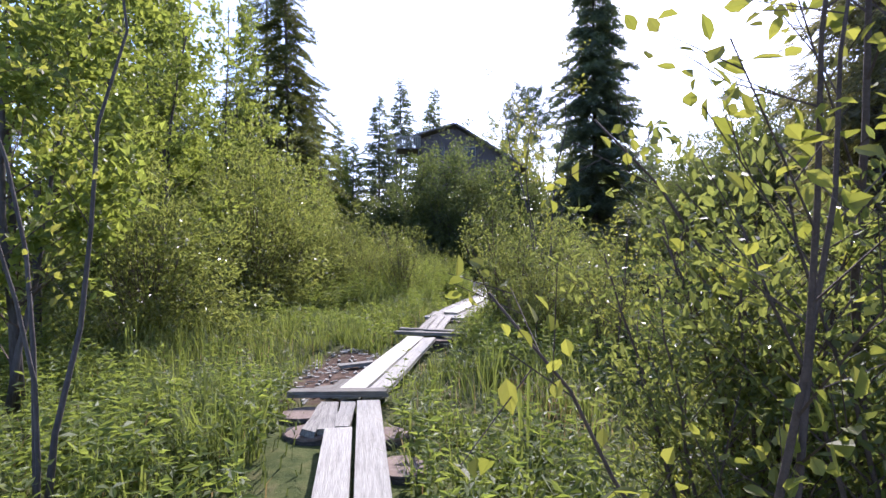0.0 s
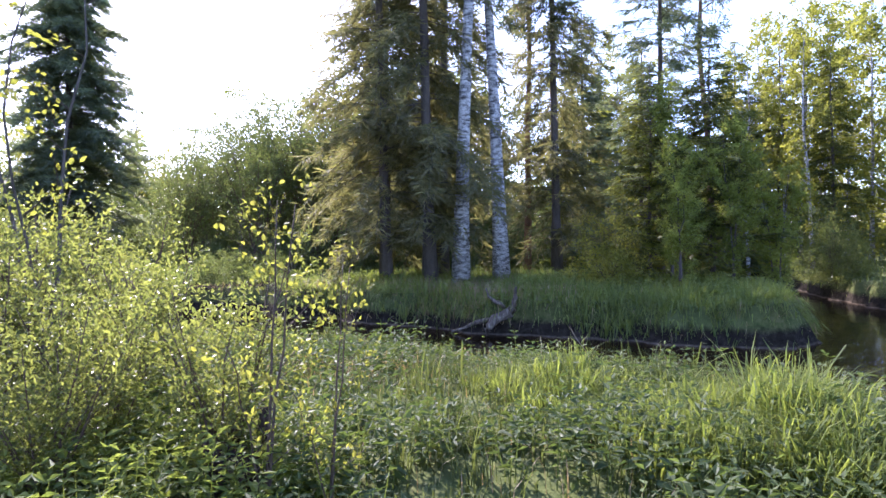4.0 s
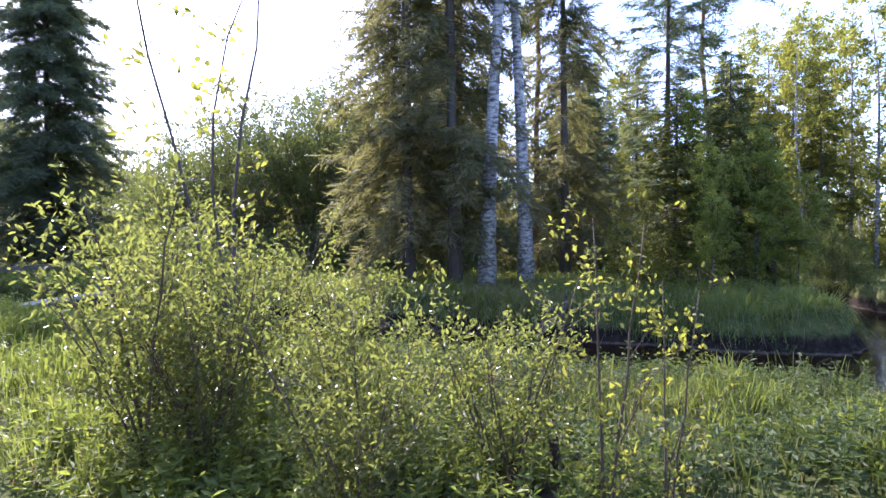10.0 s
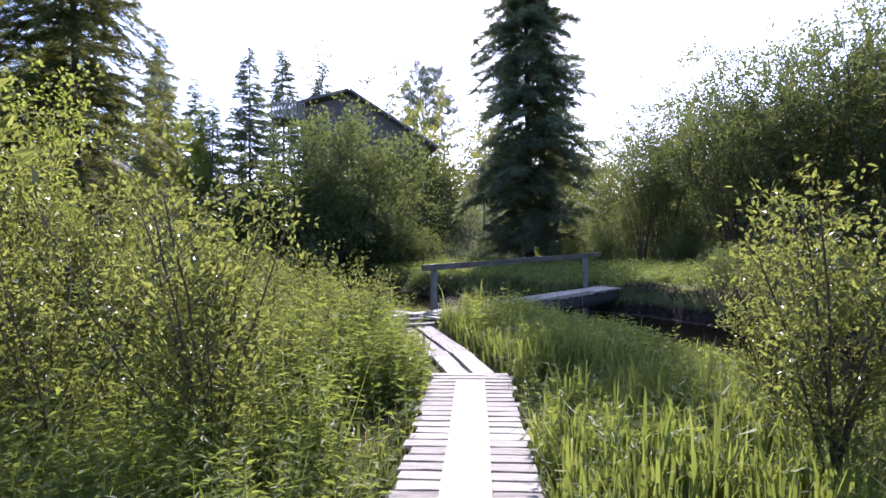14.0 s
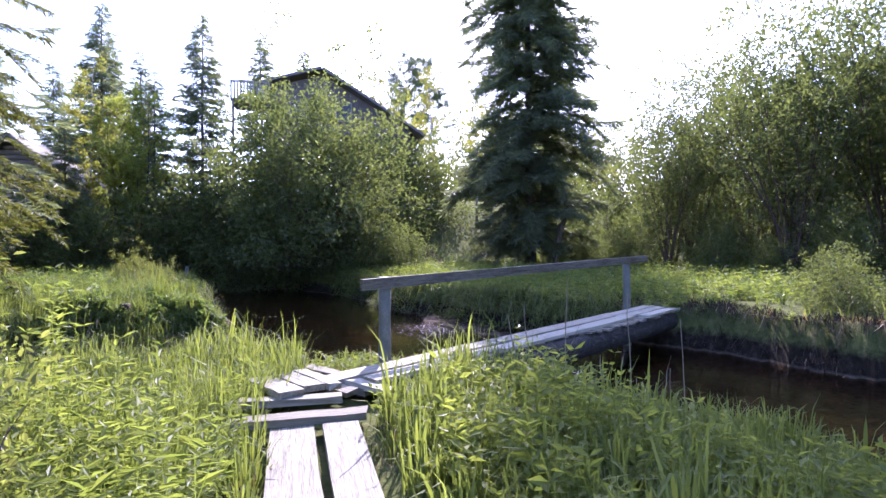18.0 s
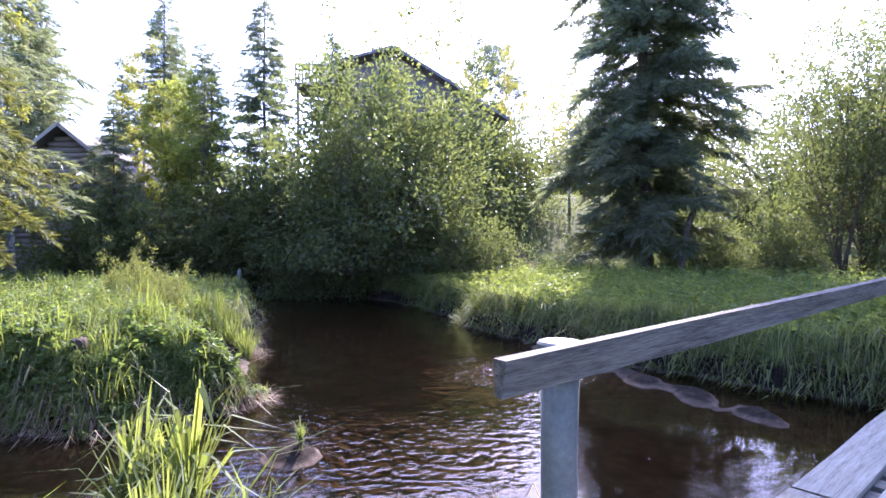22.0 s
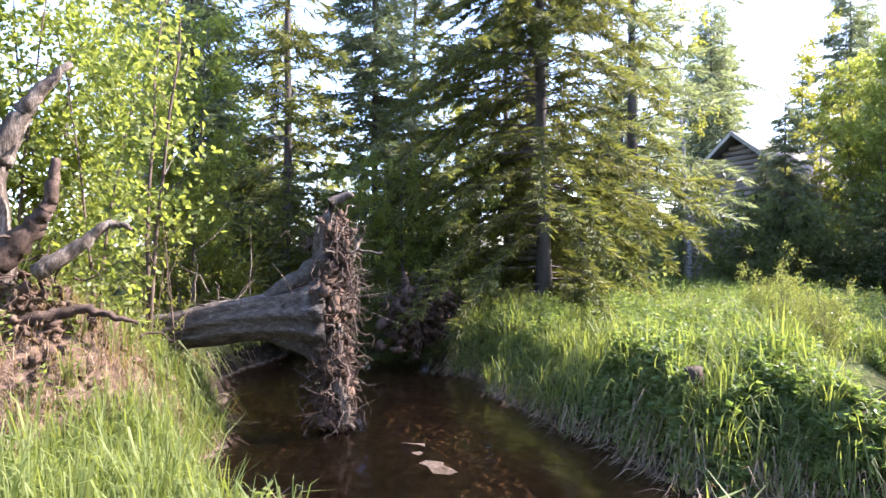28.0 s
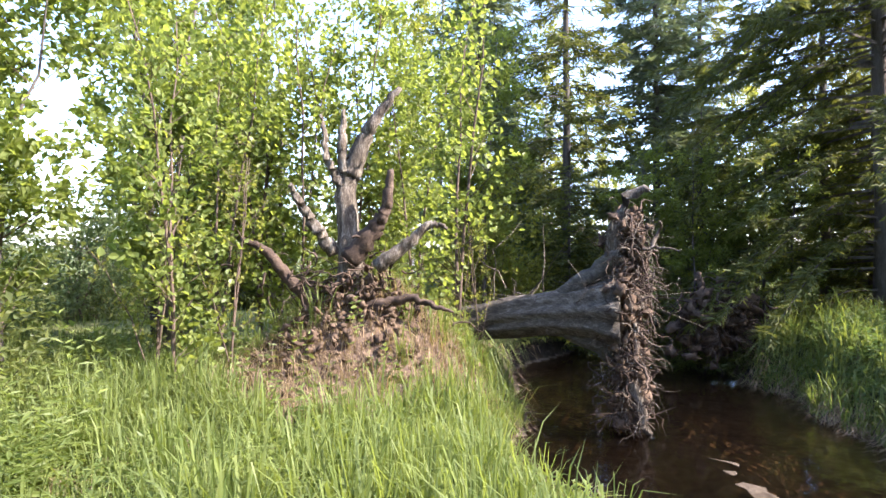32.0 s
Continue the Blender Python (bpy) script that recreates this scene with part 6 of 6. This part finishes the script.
fringe("overhanging_grass", "green grass hanging over the stream banks", 120000, -12, 24, 0, 46, 0.24, 0.9, 0.42, 0.014, GRASS, 21)
fringe("hanging_rootlets", "dark rootlets hanging from the undercut banks", 60000, -9, 12, 20, 36, 0.02, 0.35, 0.3, 0.009, ROOT, 24)
fringe("withered_fringe", "withered brown grass hanging to the water round the point", 40000, -8, 2.5, 26.3, 33, 0.0, 0.35, 0.34, 0.008, DRY, 26)
fringe("point_fringe", "long grass hanging down the bank of the point", 26000, -8, 2.5, 26.5, 33, 0.1, 0.7, 0.3, 0.010, GRASS, 25)
fringe("dry_fringe", "dry brown grass and rootlets on the cut banks", 70000, -12, 24, 0, 46, 0.15, 0.45, 0.35, 0.010, DRY, 22)
x, y = scatter(8000, -8, 10, -1, 27, 23, dry_land)
blades("dry_grass", "scattered dry straw-coloured grass", x, y, 0.3 + 0 * x, 0.008, DRY, 23, 0.9)


def tuft(x, y, n, radius, hgt, width, material, seed, name, label, bend=0.6):
    """A hummock made of several tufts side by side."""
    g = np.random.default_rng(seed)
    m = max(int(n / 60), 2)
    a, d = g.uniform(0, 2 * np.pi, m), radius * np.sqrt(g.uniform(0, 1, m))
    return tufts(name, label, x + np.cos(a) * d, y + np.sin(a) * d, hgt * (1.1 - 0.5 * (d / radius) ** 2), min(0.2, radius * 0.7), max(n // m, 8), width, material, seed, bend)


tuft(5.6, 5.6, 7000, 1.15, 0.66, 0.010, SEDGE, 31, "sedge_hummock", "bright green hummock of long sedge", 0.9)
tuft(6.0, 7.6, 2600, 0.9, 0.5, 0.010, SEDGE, 32, "sedge_hummock", "bright green hummock of long sedge", 0.9)
tuft(0.25, 25.8, 330, 0.34, 1.4, 0.03, SEDGE, 33, "iris_clump", "clump of broad iris blades at the water's edge")
tuft(0.98, 27.0, 90, 0.16, 0.35, 0.012, SEDGE, 34, "iris_clump", "small tuft of sedge at the water's edge")
tuft(2.5, 23.9, 160, 0.35, 0.5, 0.012, SEDGE, 35, "sedge_tuft", "bright sedge tuft beside the footbridge")
tuft(1.0, 23.4, 300, 0.6, 0.5, 0.014, SEDGE, 36, "sedge_tuft", "bright sedge tuft beside the footbridge")
x, y = scatter(1500, -5.5, 1.6, 20.0, 24.6, 37, lambda x, y, u: (edge(x, y) > 0.1) & (off_boards(x, y) > 0.45) & ~(on_mound(x, y) & (u < 0.93)))
tufts("lush_grass", "tall lush sunlit grass on the near bank", x, y, 0.56 + 0.16 * wobble(x, y, 1.6), 0.13, 20, 0.011, SEDGE, 37, 0.6)
x, y = scatter(9000, -7.0, 0.5, 20.5, 24.4, 39, lambda x, y, u: (edge(x, y) > 0.1) & ((wobble(x, y, 0.9, 2) - 0.25 * (x + 3) > 0.1) | on_mound(x, y)))
blades("straw_grass", "dry straw-coloured grass on the mound by the stump", x, y, 0.28 + 0.1 * wobble(x, y, 2.0), 0.007, DRY, 39, 1.7)
x, y = scatter(5000, -6.2, -3.4, 20.9, 24.0, 41, lambda x, y, u: on_mound(x, y))
blades("mound_straw", "flattened straw lying over the soil mound", x, y, 0.2 + 0 * x, 0.007, DRY, 41, 2.2)
x, y = scatter(1500, -6.5, 0.0, 20.5, 24.2, 40, lambda x, y, u: (edge(x, y) > 0.2) & ~(on_mound(x, y) & (u < 0.85)))
herbs("mound_herbs", "low green herbs among the grass on the mound", x, y, 0.4, 0.08, 0.45, HERB, 40)
x, y = scatter(900, 1.3, 3.4, 11.5, 21, 38, lambda x, y, u: (off_boards(x, y) > 0.5) & (wobble(x, y, 1.3) > -0.2))
tufts("iris_bed", "upright iris and sedge blades beside the slatted walk", x, y, 0.52 + 0.12 * wobble(x, y, 1.7), 0.13, 12, 0.02, SEDGE, 38, 0.4)

# ---- small things by the stream ----
def boulder(x, y, z, s, label):
    me = clod((s, s * 0.8, s * 0.7), x + y, 0.15, 3)
    me.materials.append(STONE)
    ob = new("boulder", me)
    ob.matrix_basis = pose(x, y, z)
    return tagged(ob, label, "boulder")


boulder(20.35, 2.6, z_at(20.35, 2.6) + 0.15, 0.38, "pale rounded boulder at the foot of the leaning tree")
pool_log = thing("log", "short grey log lying half in the pool", "log", at=pose(9.6, 3.4, -0.7))
pole("log", (9.0, 4.3, -0.52), (10.0, 3.1, -0.56), 0.15, 0.17, pool_log, LOG, 12, 4)
low_stub = thing("stub", "short dark broken stump in the grass", "stump", at=pose(-1.8, 28.5, 0))
pole("stub", (-1.8, 28.5, -0.1), (-1.78, 28.5, 0.34), 0.11, 0.09, low_stub, ROOT, 9, 5)
marker = thing("post", "thin blue-grey post standing in the water", "post", at=pose(-3.85, 43.6, -0.7))
pole("post", (-3.9, 43.6, -0.9), (-3.8, 43.6, 0.55), 0.07, 0.07, marker, BLUE, 8, 6)
bank_root = thing("bank_stump", "bare grey root stump hanging at the water's edge", "stump", at=pose(11.6, 12.2, -0.6))
for k, (pts, r0, r1) in enumerate([([(11.9, 11.9, -0.1), (11.6, 12.2, -0.3), (11.4, 12.3, -0.65)], 0.14, 0.08), ([(11.9, 11.9, -0.1), (11.95, 11.8, 0.2), (11.9, 11.75, 0.5)], 0.09, 0.03),
                                   ([(11.8, 12.1, -0.2), (11.6, 12.7, -0.4), (11.3, 13.2, -0.62)], 0.08, 0.03), ([(11.8, 12.0, 0.0), (11.7, 12.4, 0.25), (11.75, 12.5, 0.45)], 0.06, 0.02)]):
    bag = Bag()
    bent(bag, pts, r0, r1, 8, 7, 0.1, 0.02, 40 + k)
    piece("root_arm", bag, ROOTWOOD, bank_root)
for k, (x, y, dx, dy, hh) in enumerate([(6.6, 7.2, -0.35, 0.3, 0.75), (7.3, 6.6, -0.2, 0.2, 0.6), (6.9, 8.2, 0.1, 0.1, 0.55), (5.4, 21.9, 0.05, 0.0, 0.9), (5.0, 21.6, -0.1, 0.1, 0.7), (4.7, 22.0, 0.05, 0.1, 0.8), (3.72, 21.44, -0.1, 0.0, 1.0), (3.99, 21.36, 0.04, 0.05, 1.25), (3.63, 21.47, -0.12, 0.1, 0.9), (4.57, 21.19, -0.03, 0.05, 1.2), (5.02, 21.06, 0.02, 0.1, 1.1), (3.85, 21.5, 0.3, -0.1, 0.8), (4.9, 21.3, 0.2, 0.1, 0.7)]):
    st = thing("dead_stalk", "thin dry dead stalk standing in the bank grass", "stalk", "dead stalks", at=pose(x, y, z_at(x, y)))
    bag = Bag()
    bent(bag, [(x, y, z_at(x, y) - 0.05), (x + dx * 0.5, y + dy * 0.5, z_at(x, y) + hh * 0.55), (x + dx, y + dy, z_at(x, y) + hh)], 0.009, 0.004, 6, 4, 0.05, 0.006, k)
    piece("stalk", bag, DRYWOOD, st)
wt = thing("dead_tree", "pale leaning dead tree beside the great spruce", "dead tree", at=pose(13.4, 42.2, 0.2))
bag = Bag()
bent(bag, [(13.1, 42.0, 0.1), (13.25, 42.0, 1.6), (13.7, 42.0, 2.9), (13.75, 42.0, 3.9)], 0.16, 0.07, 10, 8, 0.05, 0.02, 3)
piece("trunk", bag, ROOTWOOD, wt)

# ---- taller growth along the way ----
x, y = scatter(2600, -2.6, 1.25, 16.6, 21.0, 51, lambda x, y, u: (off_boards(x, y) > 0.5) & (u > 0.35 * (y - 19)))
herbs("tall_herbs", "waist-high leafy willowherb crowding the planks", x, y, (0.9 - 0.15 * x) * (1 + 0.35 * wobble(x, y, 1.6)), 0.095, 0.26, HERB, 51, 22)
x, y = scatter(2700, 2.45, 6.0, 17.5, 23.2, 52, lambda x, y, u: (off_boards(x, y) > 0.75) & (edge(x, y) > 0.15) & (y < 20.6 + 0.55 * (x - 2)))
herbs("bank_nettles", "bright leafy nettles on the bank beside the footbridge", x, y, (1 - 0.25 * smooth((x - 3.2) / 1.8)) * 0.55 * (1 + 0.4 * wobble(x, y, 1.9)), 0.1, 0.4, FRESH_LEAF, 52, 18)
x, y = scatter(2000, 2.1, 6.0, 17.0, 23.2, 57, lambda x, y, u: (off_boards(x, y) > 0.6) & (edge(x, y) > 0.15) & (y < 21.2 + 0.55 * (x - 2)))
tufts("bank_sedge", "bright sedge and grass among the nettles by the footbridge", x, y, (1 - 0.4 * smooth((x - 3.2) / 1.8)) * (0.62 + 0.15 * wobble(x, y, 1.4)), 0.12, 16, 0.014, SEDGE, 57, 0.5)
x, y = scatter(700, 0.8, 2.8, 7.2, 11.5, 58, lambda x, y, u: off_boards(x, y) > 0.9)
herbs("broad_herbs", "thick patch of broad-leaved green herbs beside the boardwalk", x, y, 0.6, 0.08, 0.42, HERB, 58, 20)
x, y = scatter(1700, -8, 2.5, 26.8, 33.5, 53, lambda x, y, u: (edge(x, y) > 0.05) & ~on_sand(x, y))
tufts("point_grass", "tall green grass on the point between the stream arms", x, y, 0.5 + 0.17 * wobble(x, y, 1.2) + 0.1 * wobble(x, y, 3.3, 2), 0.15, 20, 0.011, SEDGE, 53, 0.75)
x, y = scatter(3000, -7, 0.8, 27.0, 33.0, 59, lambda x, y, u: (edge(x, y) > 0.15) & ~on_sand(x, y) & (wobble(x, y, 1.4, 3) > -0.1))
herbs("point_herbs", "green herbs mixed with the grass of the point", x, y, 0.58, 0.09, 0.42, RASPBERRY, 59, 14)
x, y = scatter(1500, -3.2, 0.3, 27.0, 29.6, 54, lambda x, y, u: (edge(x, y) > 0.12) & (edge(x, y) < 1.5) & ~on_sand(x, y) & (wobble(x, y, 1.9) > -0.5))
herbs("raspberry_leaves", "green leafy raspberry growth on the bank edge", x, y, 0.56, 0.11, 0.62, RASPBERRY, 54, 16)
# these herbs carry the pool side's shade in their darker leaf colour
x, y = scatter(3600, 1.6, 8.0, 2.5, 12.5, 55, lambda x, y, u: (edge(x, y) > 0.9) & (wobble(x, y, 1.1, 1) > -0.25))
herbs("meadow_herbs", "patches of taller herbs in the meadow by the pool", x, y, 0.48 * (1 + 0.3 * wobble(x, y, 2.2)), 0.09, 0.42, SHADED_HERB, 55, 12)
x, y = scatter(16000, 1.0, 9.0, 3.0, 13.0, 56, lambda x, y, u: dry_land(x, y, u) & (wobble(x, y, 0.75, 3) + 0.5 * u > 1.0))
blades("withered_grass", "withered brown grass patches in the meadow", x, y, 0.32 + 0 * x, 0.009, DRY, 56, 1.1)


def lean_sapling(stems, thin, seed):
    """A crooked, nearly bare alder of several bent stems and branches."""
    g = np.random.default_rng(seed)
    x, y, z = stems[0][0]
    ob = thing("leaning_alder", "crooked nearly bare alder sapling with lichen-grey bark", "tree", "thin saplings", at=pose(x, y, z))
    twig, leaf = Bag(), Bag()
    for k, pts in enumerate(stems):
        bag = Bag()
        bent(bag, pts, thin[k], thin[k] * 0.45, 16, 8, 0.06, 0.008, seed + k)
        piece("trunk" if k == 0 else "limb", bag, LICHEN, ob)
        p = np.array(pts)
        for j in range(14 if k == 0 else 6):
            f = g.uniform(0.3, 1) * (len(p) - 1)
            b0 = np.array([np.interp(f, np.arange(len(p)), p[:, q]) for q in range(3)])
            d = unit(g.normal(0, 1, 3) + np.array([0, 0, 0.2])) * g.uniform(0.2, 0.7)
            c = [b0, b0 + d * 0.5 + g.normal(0, 0.05, 3), b0 + d + g.normal(0, 0.09, 3)]
            tube(twig, c, [0.006, 0.004, 0.0015], 4, False)
            if j % 2 == 0:
                n = 5
                fine_leaves(leaf, np.array(c[2]) + g.normal(0, 0.06, (n, 3)), g.normal(0, 1, (n, 3)), g.uniform(0.03, 0.06, n), 0.028, g)
    piece("branchwork", twig, LICHEN, ob, kind="stuff")
    me = leaf.mesh("foliage", BIRCH_LEAF)
    me.transform(ob.matrix_basis.inverted())
    tagged(part("foliage", me, ob), kind="stuff")


lean_sapling([[(4.33, 1.95, -0.3), (4.32, 2.5, 0.62), (4.32, 3.06, 1.66), (4.32, 3.28, 2.36), (4.32, 3.34, 3.4), (4.32, 3.3, 4.2)], [(4.32, 2.67, 1.2), (4.31, 2.93, 1.3), (4.31, 3.15, 1.4), (4.31, 3.45, 1.38)],
              [(4.32, 3.31, 2.5), (4.25, 3.53, 2.6), (4.2, 3.75, 2.58)], [(4.32, 3.34, 2.96), (4.35, 3.56, 3.1), (4.4, 3.75, 3.4)]], [0.032, 0.015, 0.011, 0.012], 61)
lean_sapling([[(4.64, 1.55, -0.3), (4.64, 1.78, 0.37), (4.64, 1.93, 1.39), (4.65, 2.0, 2.13), (4.65, 2.15, 2.92), (4.65, 2.35, 3.8), (4.65, 2.4, 4.6)], [(4.65, 2.04, 2.3), (4.6, 2.25, 2.87), (4.55, 2.57, 3.01), (4.5, 2.85, 2.96)],
              [(4.65, 2.15, 2.92), (4.7, 1.9, 2.68), (4.75, 1.6, 2.5)]], [0.036, 0.018, 0.014], 71)
knoll = thing("root_stump", "small dark mossy stump under a sapling in the meadow", "stump", at=pose(2.3, 7.9, -0.2))
bag = Bag()
bent(bag, [(2.3, 7.9, -0.35), (2.3, 7.9, 0.05), (2.32, 7.92, 0.2)], 0.22, 0.13, 8, 12, 0.08, 0.02, 81)
piece("stump", bag, ROOT, knoll)
bag = Bag()
bent(bag, [(2.36, 7.85, 0.0), (2.52, 7.82, 0.2), (2.56, 7.85, 0.42)], 0.05, 0.03, 8, 8, 0.08, 0.01, 82)
piece("limb", bag, ROOT, knoll)
x, y = scatter(2600, -5.5, 2.2, -1.0, 7.6, 91, lambda x, y, u: dry_land(x, y, u, 0.45) & (wobble(x, y, 1.1, 2) > -0.35))
herbs("path_herbs", "low leafy herbs crowding the start of the boardwalk", x, y, 0.45, 0.085, 0.4, HERB, 91, 12)
x, y = scatter(9000, 11.5, 17.5, 9.5, 20.0, 92, lambda x, y, u: (edge(x, y) > 0.15) & (wobble(x, y, 0.6, 1) + u > 0.5))
blades("sunlit_straw", "dry tan grass on the sunlit opposite bank", x, y, 0.4 + 0 * x, 0.014, DRY, 92, 1.0)
x, y = scatter(5200, 2.5, 16, 26.5, 45, 93, lambda x, y, u: (edge(x, y) > 0.2) & (edge(x, y) < 6.5) & (np.hypot((x - 8.3) / 0.6, (y - 46.8) / 3.2) > 1) & (x + 0.25 * y > 10.5) & (u + 0.5 * wobble(x, y, 0.9, 2) > 0.15))
herbs("far_bank_herbs", "nettles and leafy herbs crowding the bank beyond the footbridge", x, y, 0.5 * (1 + 0.35 * wobble(x, y, 1.3)), 0.13, 0.42, HERB, 93, 10)
fringe("far_fringe", "long grass hanging down the bank beyond the footbridge", 60000, 2.5, 10, 27, 44, 0.02, 0.55, 0.5, 0.016, GRASS, 94)
x, y = scatter(2600, 11, 19, 6.5, 21, 95, lambda x, y, u: (edge(x, y) > 0.15) & (u + 0.5 * wobble(x, y, 0.8, 3) > 0.2))
tufts("opposite_grass", "tufted yellow-green grass on the opposite bank", x, y, 0.4 + 0.12 * wobble(x, y, 1.1), 0.2, 16, 0.018, SEDGE, 95, 0.9)
x, y = scatter(1500, 11, 20, 6.5, 21, 96, lambda x, y, u: (edge(x, y) > 0.3) & (wobble(x, y, 0.9, 7) > 0.1))
herbs("opposite_herbs", "low leafy herbs and bilberry on the opposite bank", x, y, 0.45, 0.12, 0.45, HERB, 96, 10)


def litter(name, label, n, x0, x1, y0, y1, keep, seed):
    """Loose chips of wood and bark lying on bare earth."""
    g = np.random.default_rng(seed)
    x, y = scatter(n, x0, x1, y0, y1, seed, keep)
    bag = Bag()
    for px, py in zip(x, y):
        a, ln, wd = g.uniform(0, np.pi), g.uniform(0.03, 0.12), g.uniform(0.01, 0.035)
        d, e = np.array([math.cos(a), math.sin(a), g.normal(0, 0.12)]) * ln / 2, np.array([-math.sin(a), math.cos(a), g.normal(0, 0.12)]) * wd / 2
        c = np.array([px, py, z_at(px, py) + 0.012])
        low = [c - d - e, c + d - e * g.uniform(0.4, 1), c + d * g.uniform(0.7, 1) + e, c - d + e]
        bag.add(np.concatenate([low, np.array(low) + np.array([0, 0, g.uniform(0.006, 0.016)])]), [[4, 5, 6, 7], [0, 1, 5, 4], [1, 2, 6, 5], [2, 3, 7, 6], [3, 0, 4, 7]])
    return tagged(new(name, bag.mesh(name, PLANK)), label, "litter", kind="stuff")


litter("wood_litter", "wood chips and bark on the trodden earth beside the boards", 260, -1.5, -0.3, 6.5, 9.9, lambda x, y, u: ((x + 0.95) / 0.5) ** 2 + ((y - 7.9) / 1.6) ** 2 < 1, 97)
fringe("opposite_fringe", "grass hanging unevenly over the dark opposite bank", 34000, 9.5, 18, 4, 21, 0.2, 0.8, 0.36, 0.018, SEDGE, 98)
# dark fringe added over the pale soil to stand in for the bank's shade
fringe("bank_rootlets", "dark hanging roots and withered stalks that stand in for the undercut bank's shade", 15000, 8.5, 13.5, 18.5, 29, 0.0, 0.7, 0.34, 0.010, ROOT, 99)
x, y = scatter(1100, -2.8, 0.3, 13.6, 16.8, 100, lambda x, y, u: (off_boards(x, y) > 0.6) & (wobble(x, y, 1.5, 4) > -0.5))
herbs("willowherb", "leafy willowherb and young willow shoots beside the slatted walk", x, y, 0.75 * (1 + 0.3 * wobble(x, y, 2.1)), 0.085, 0.3, HERB, 100, 16)
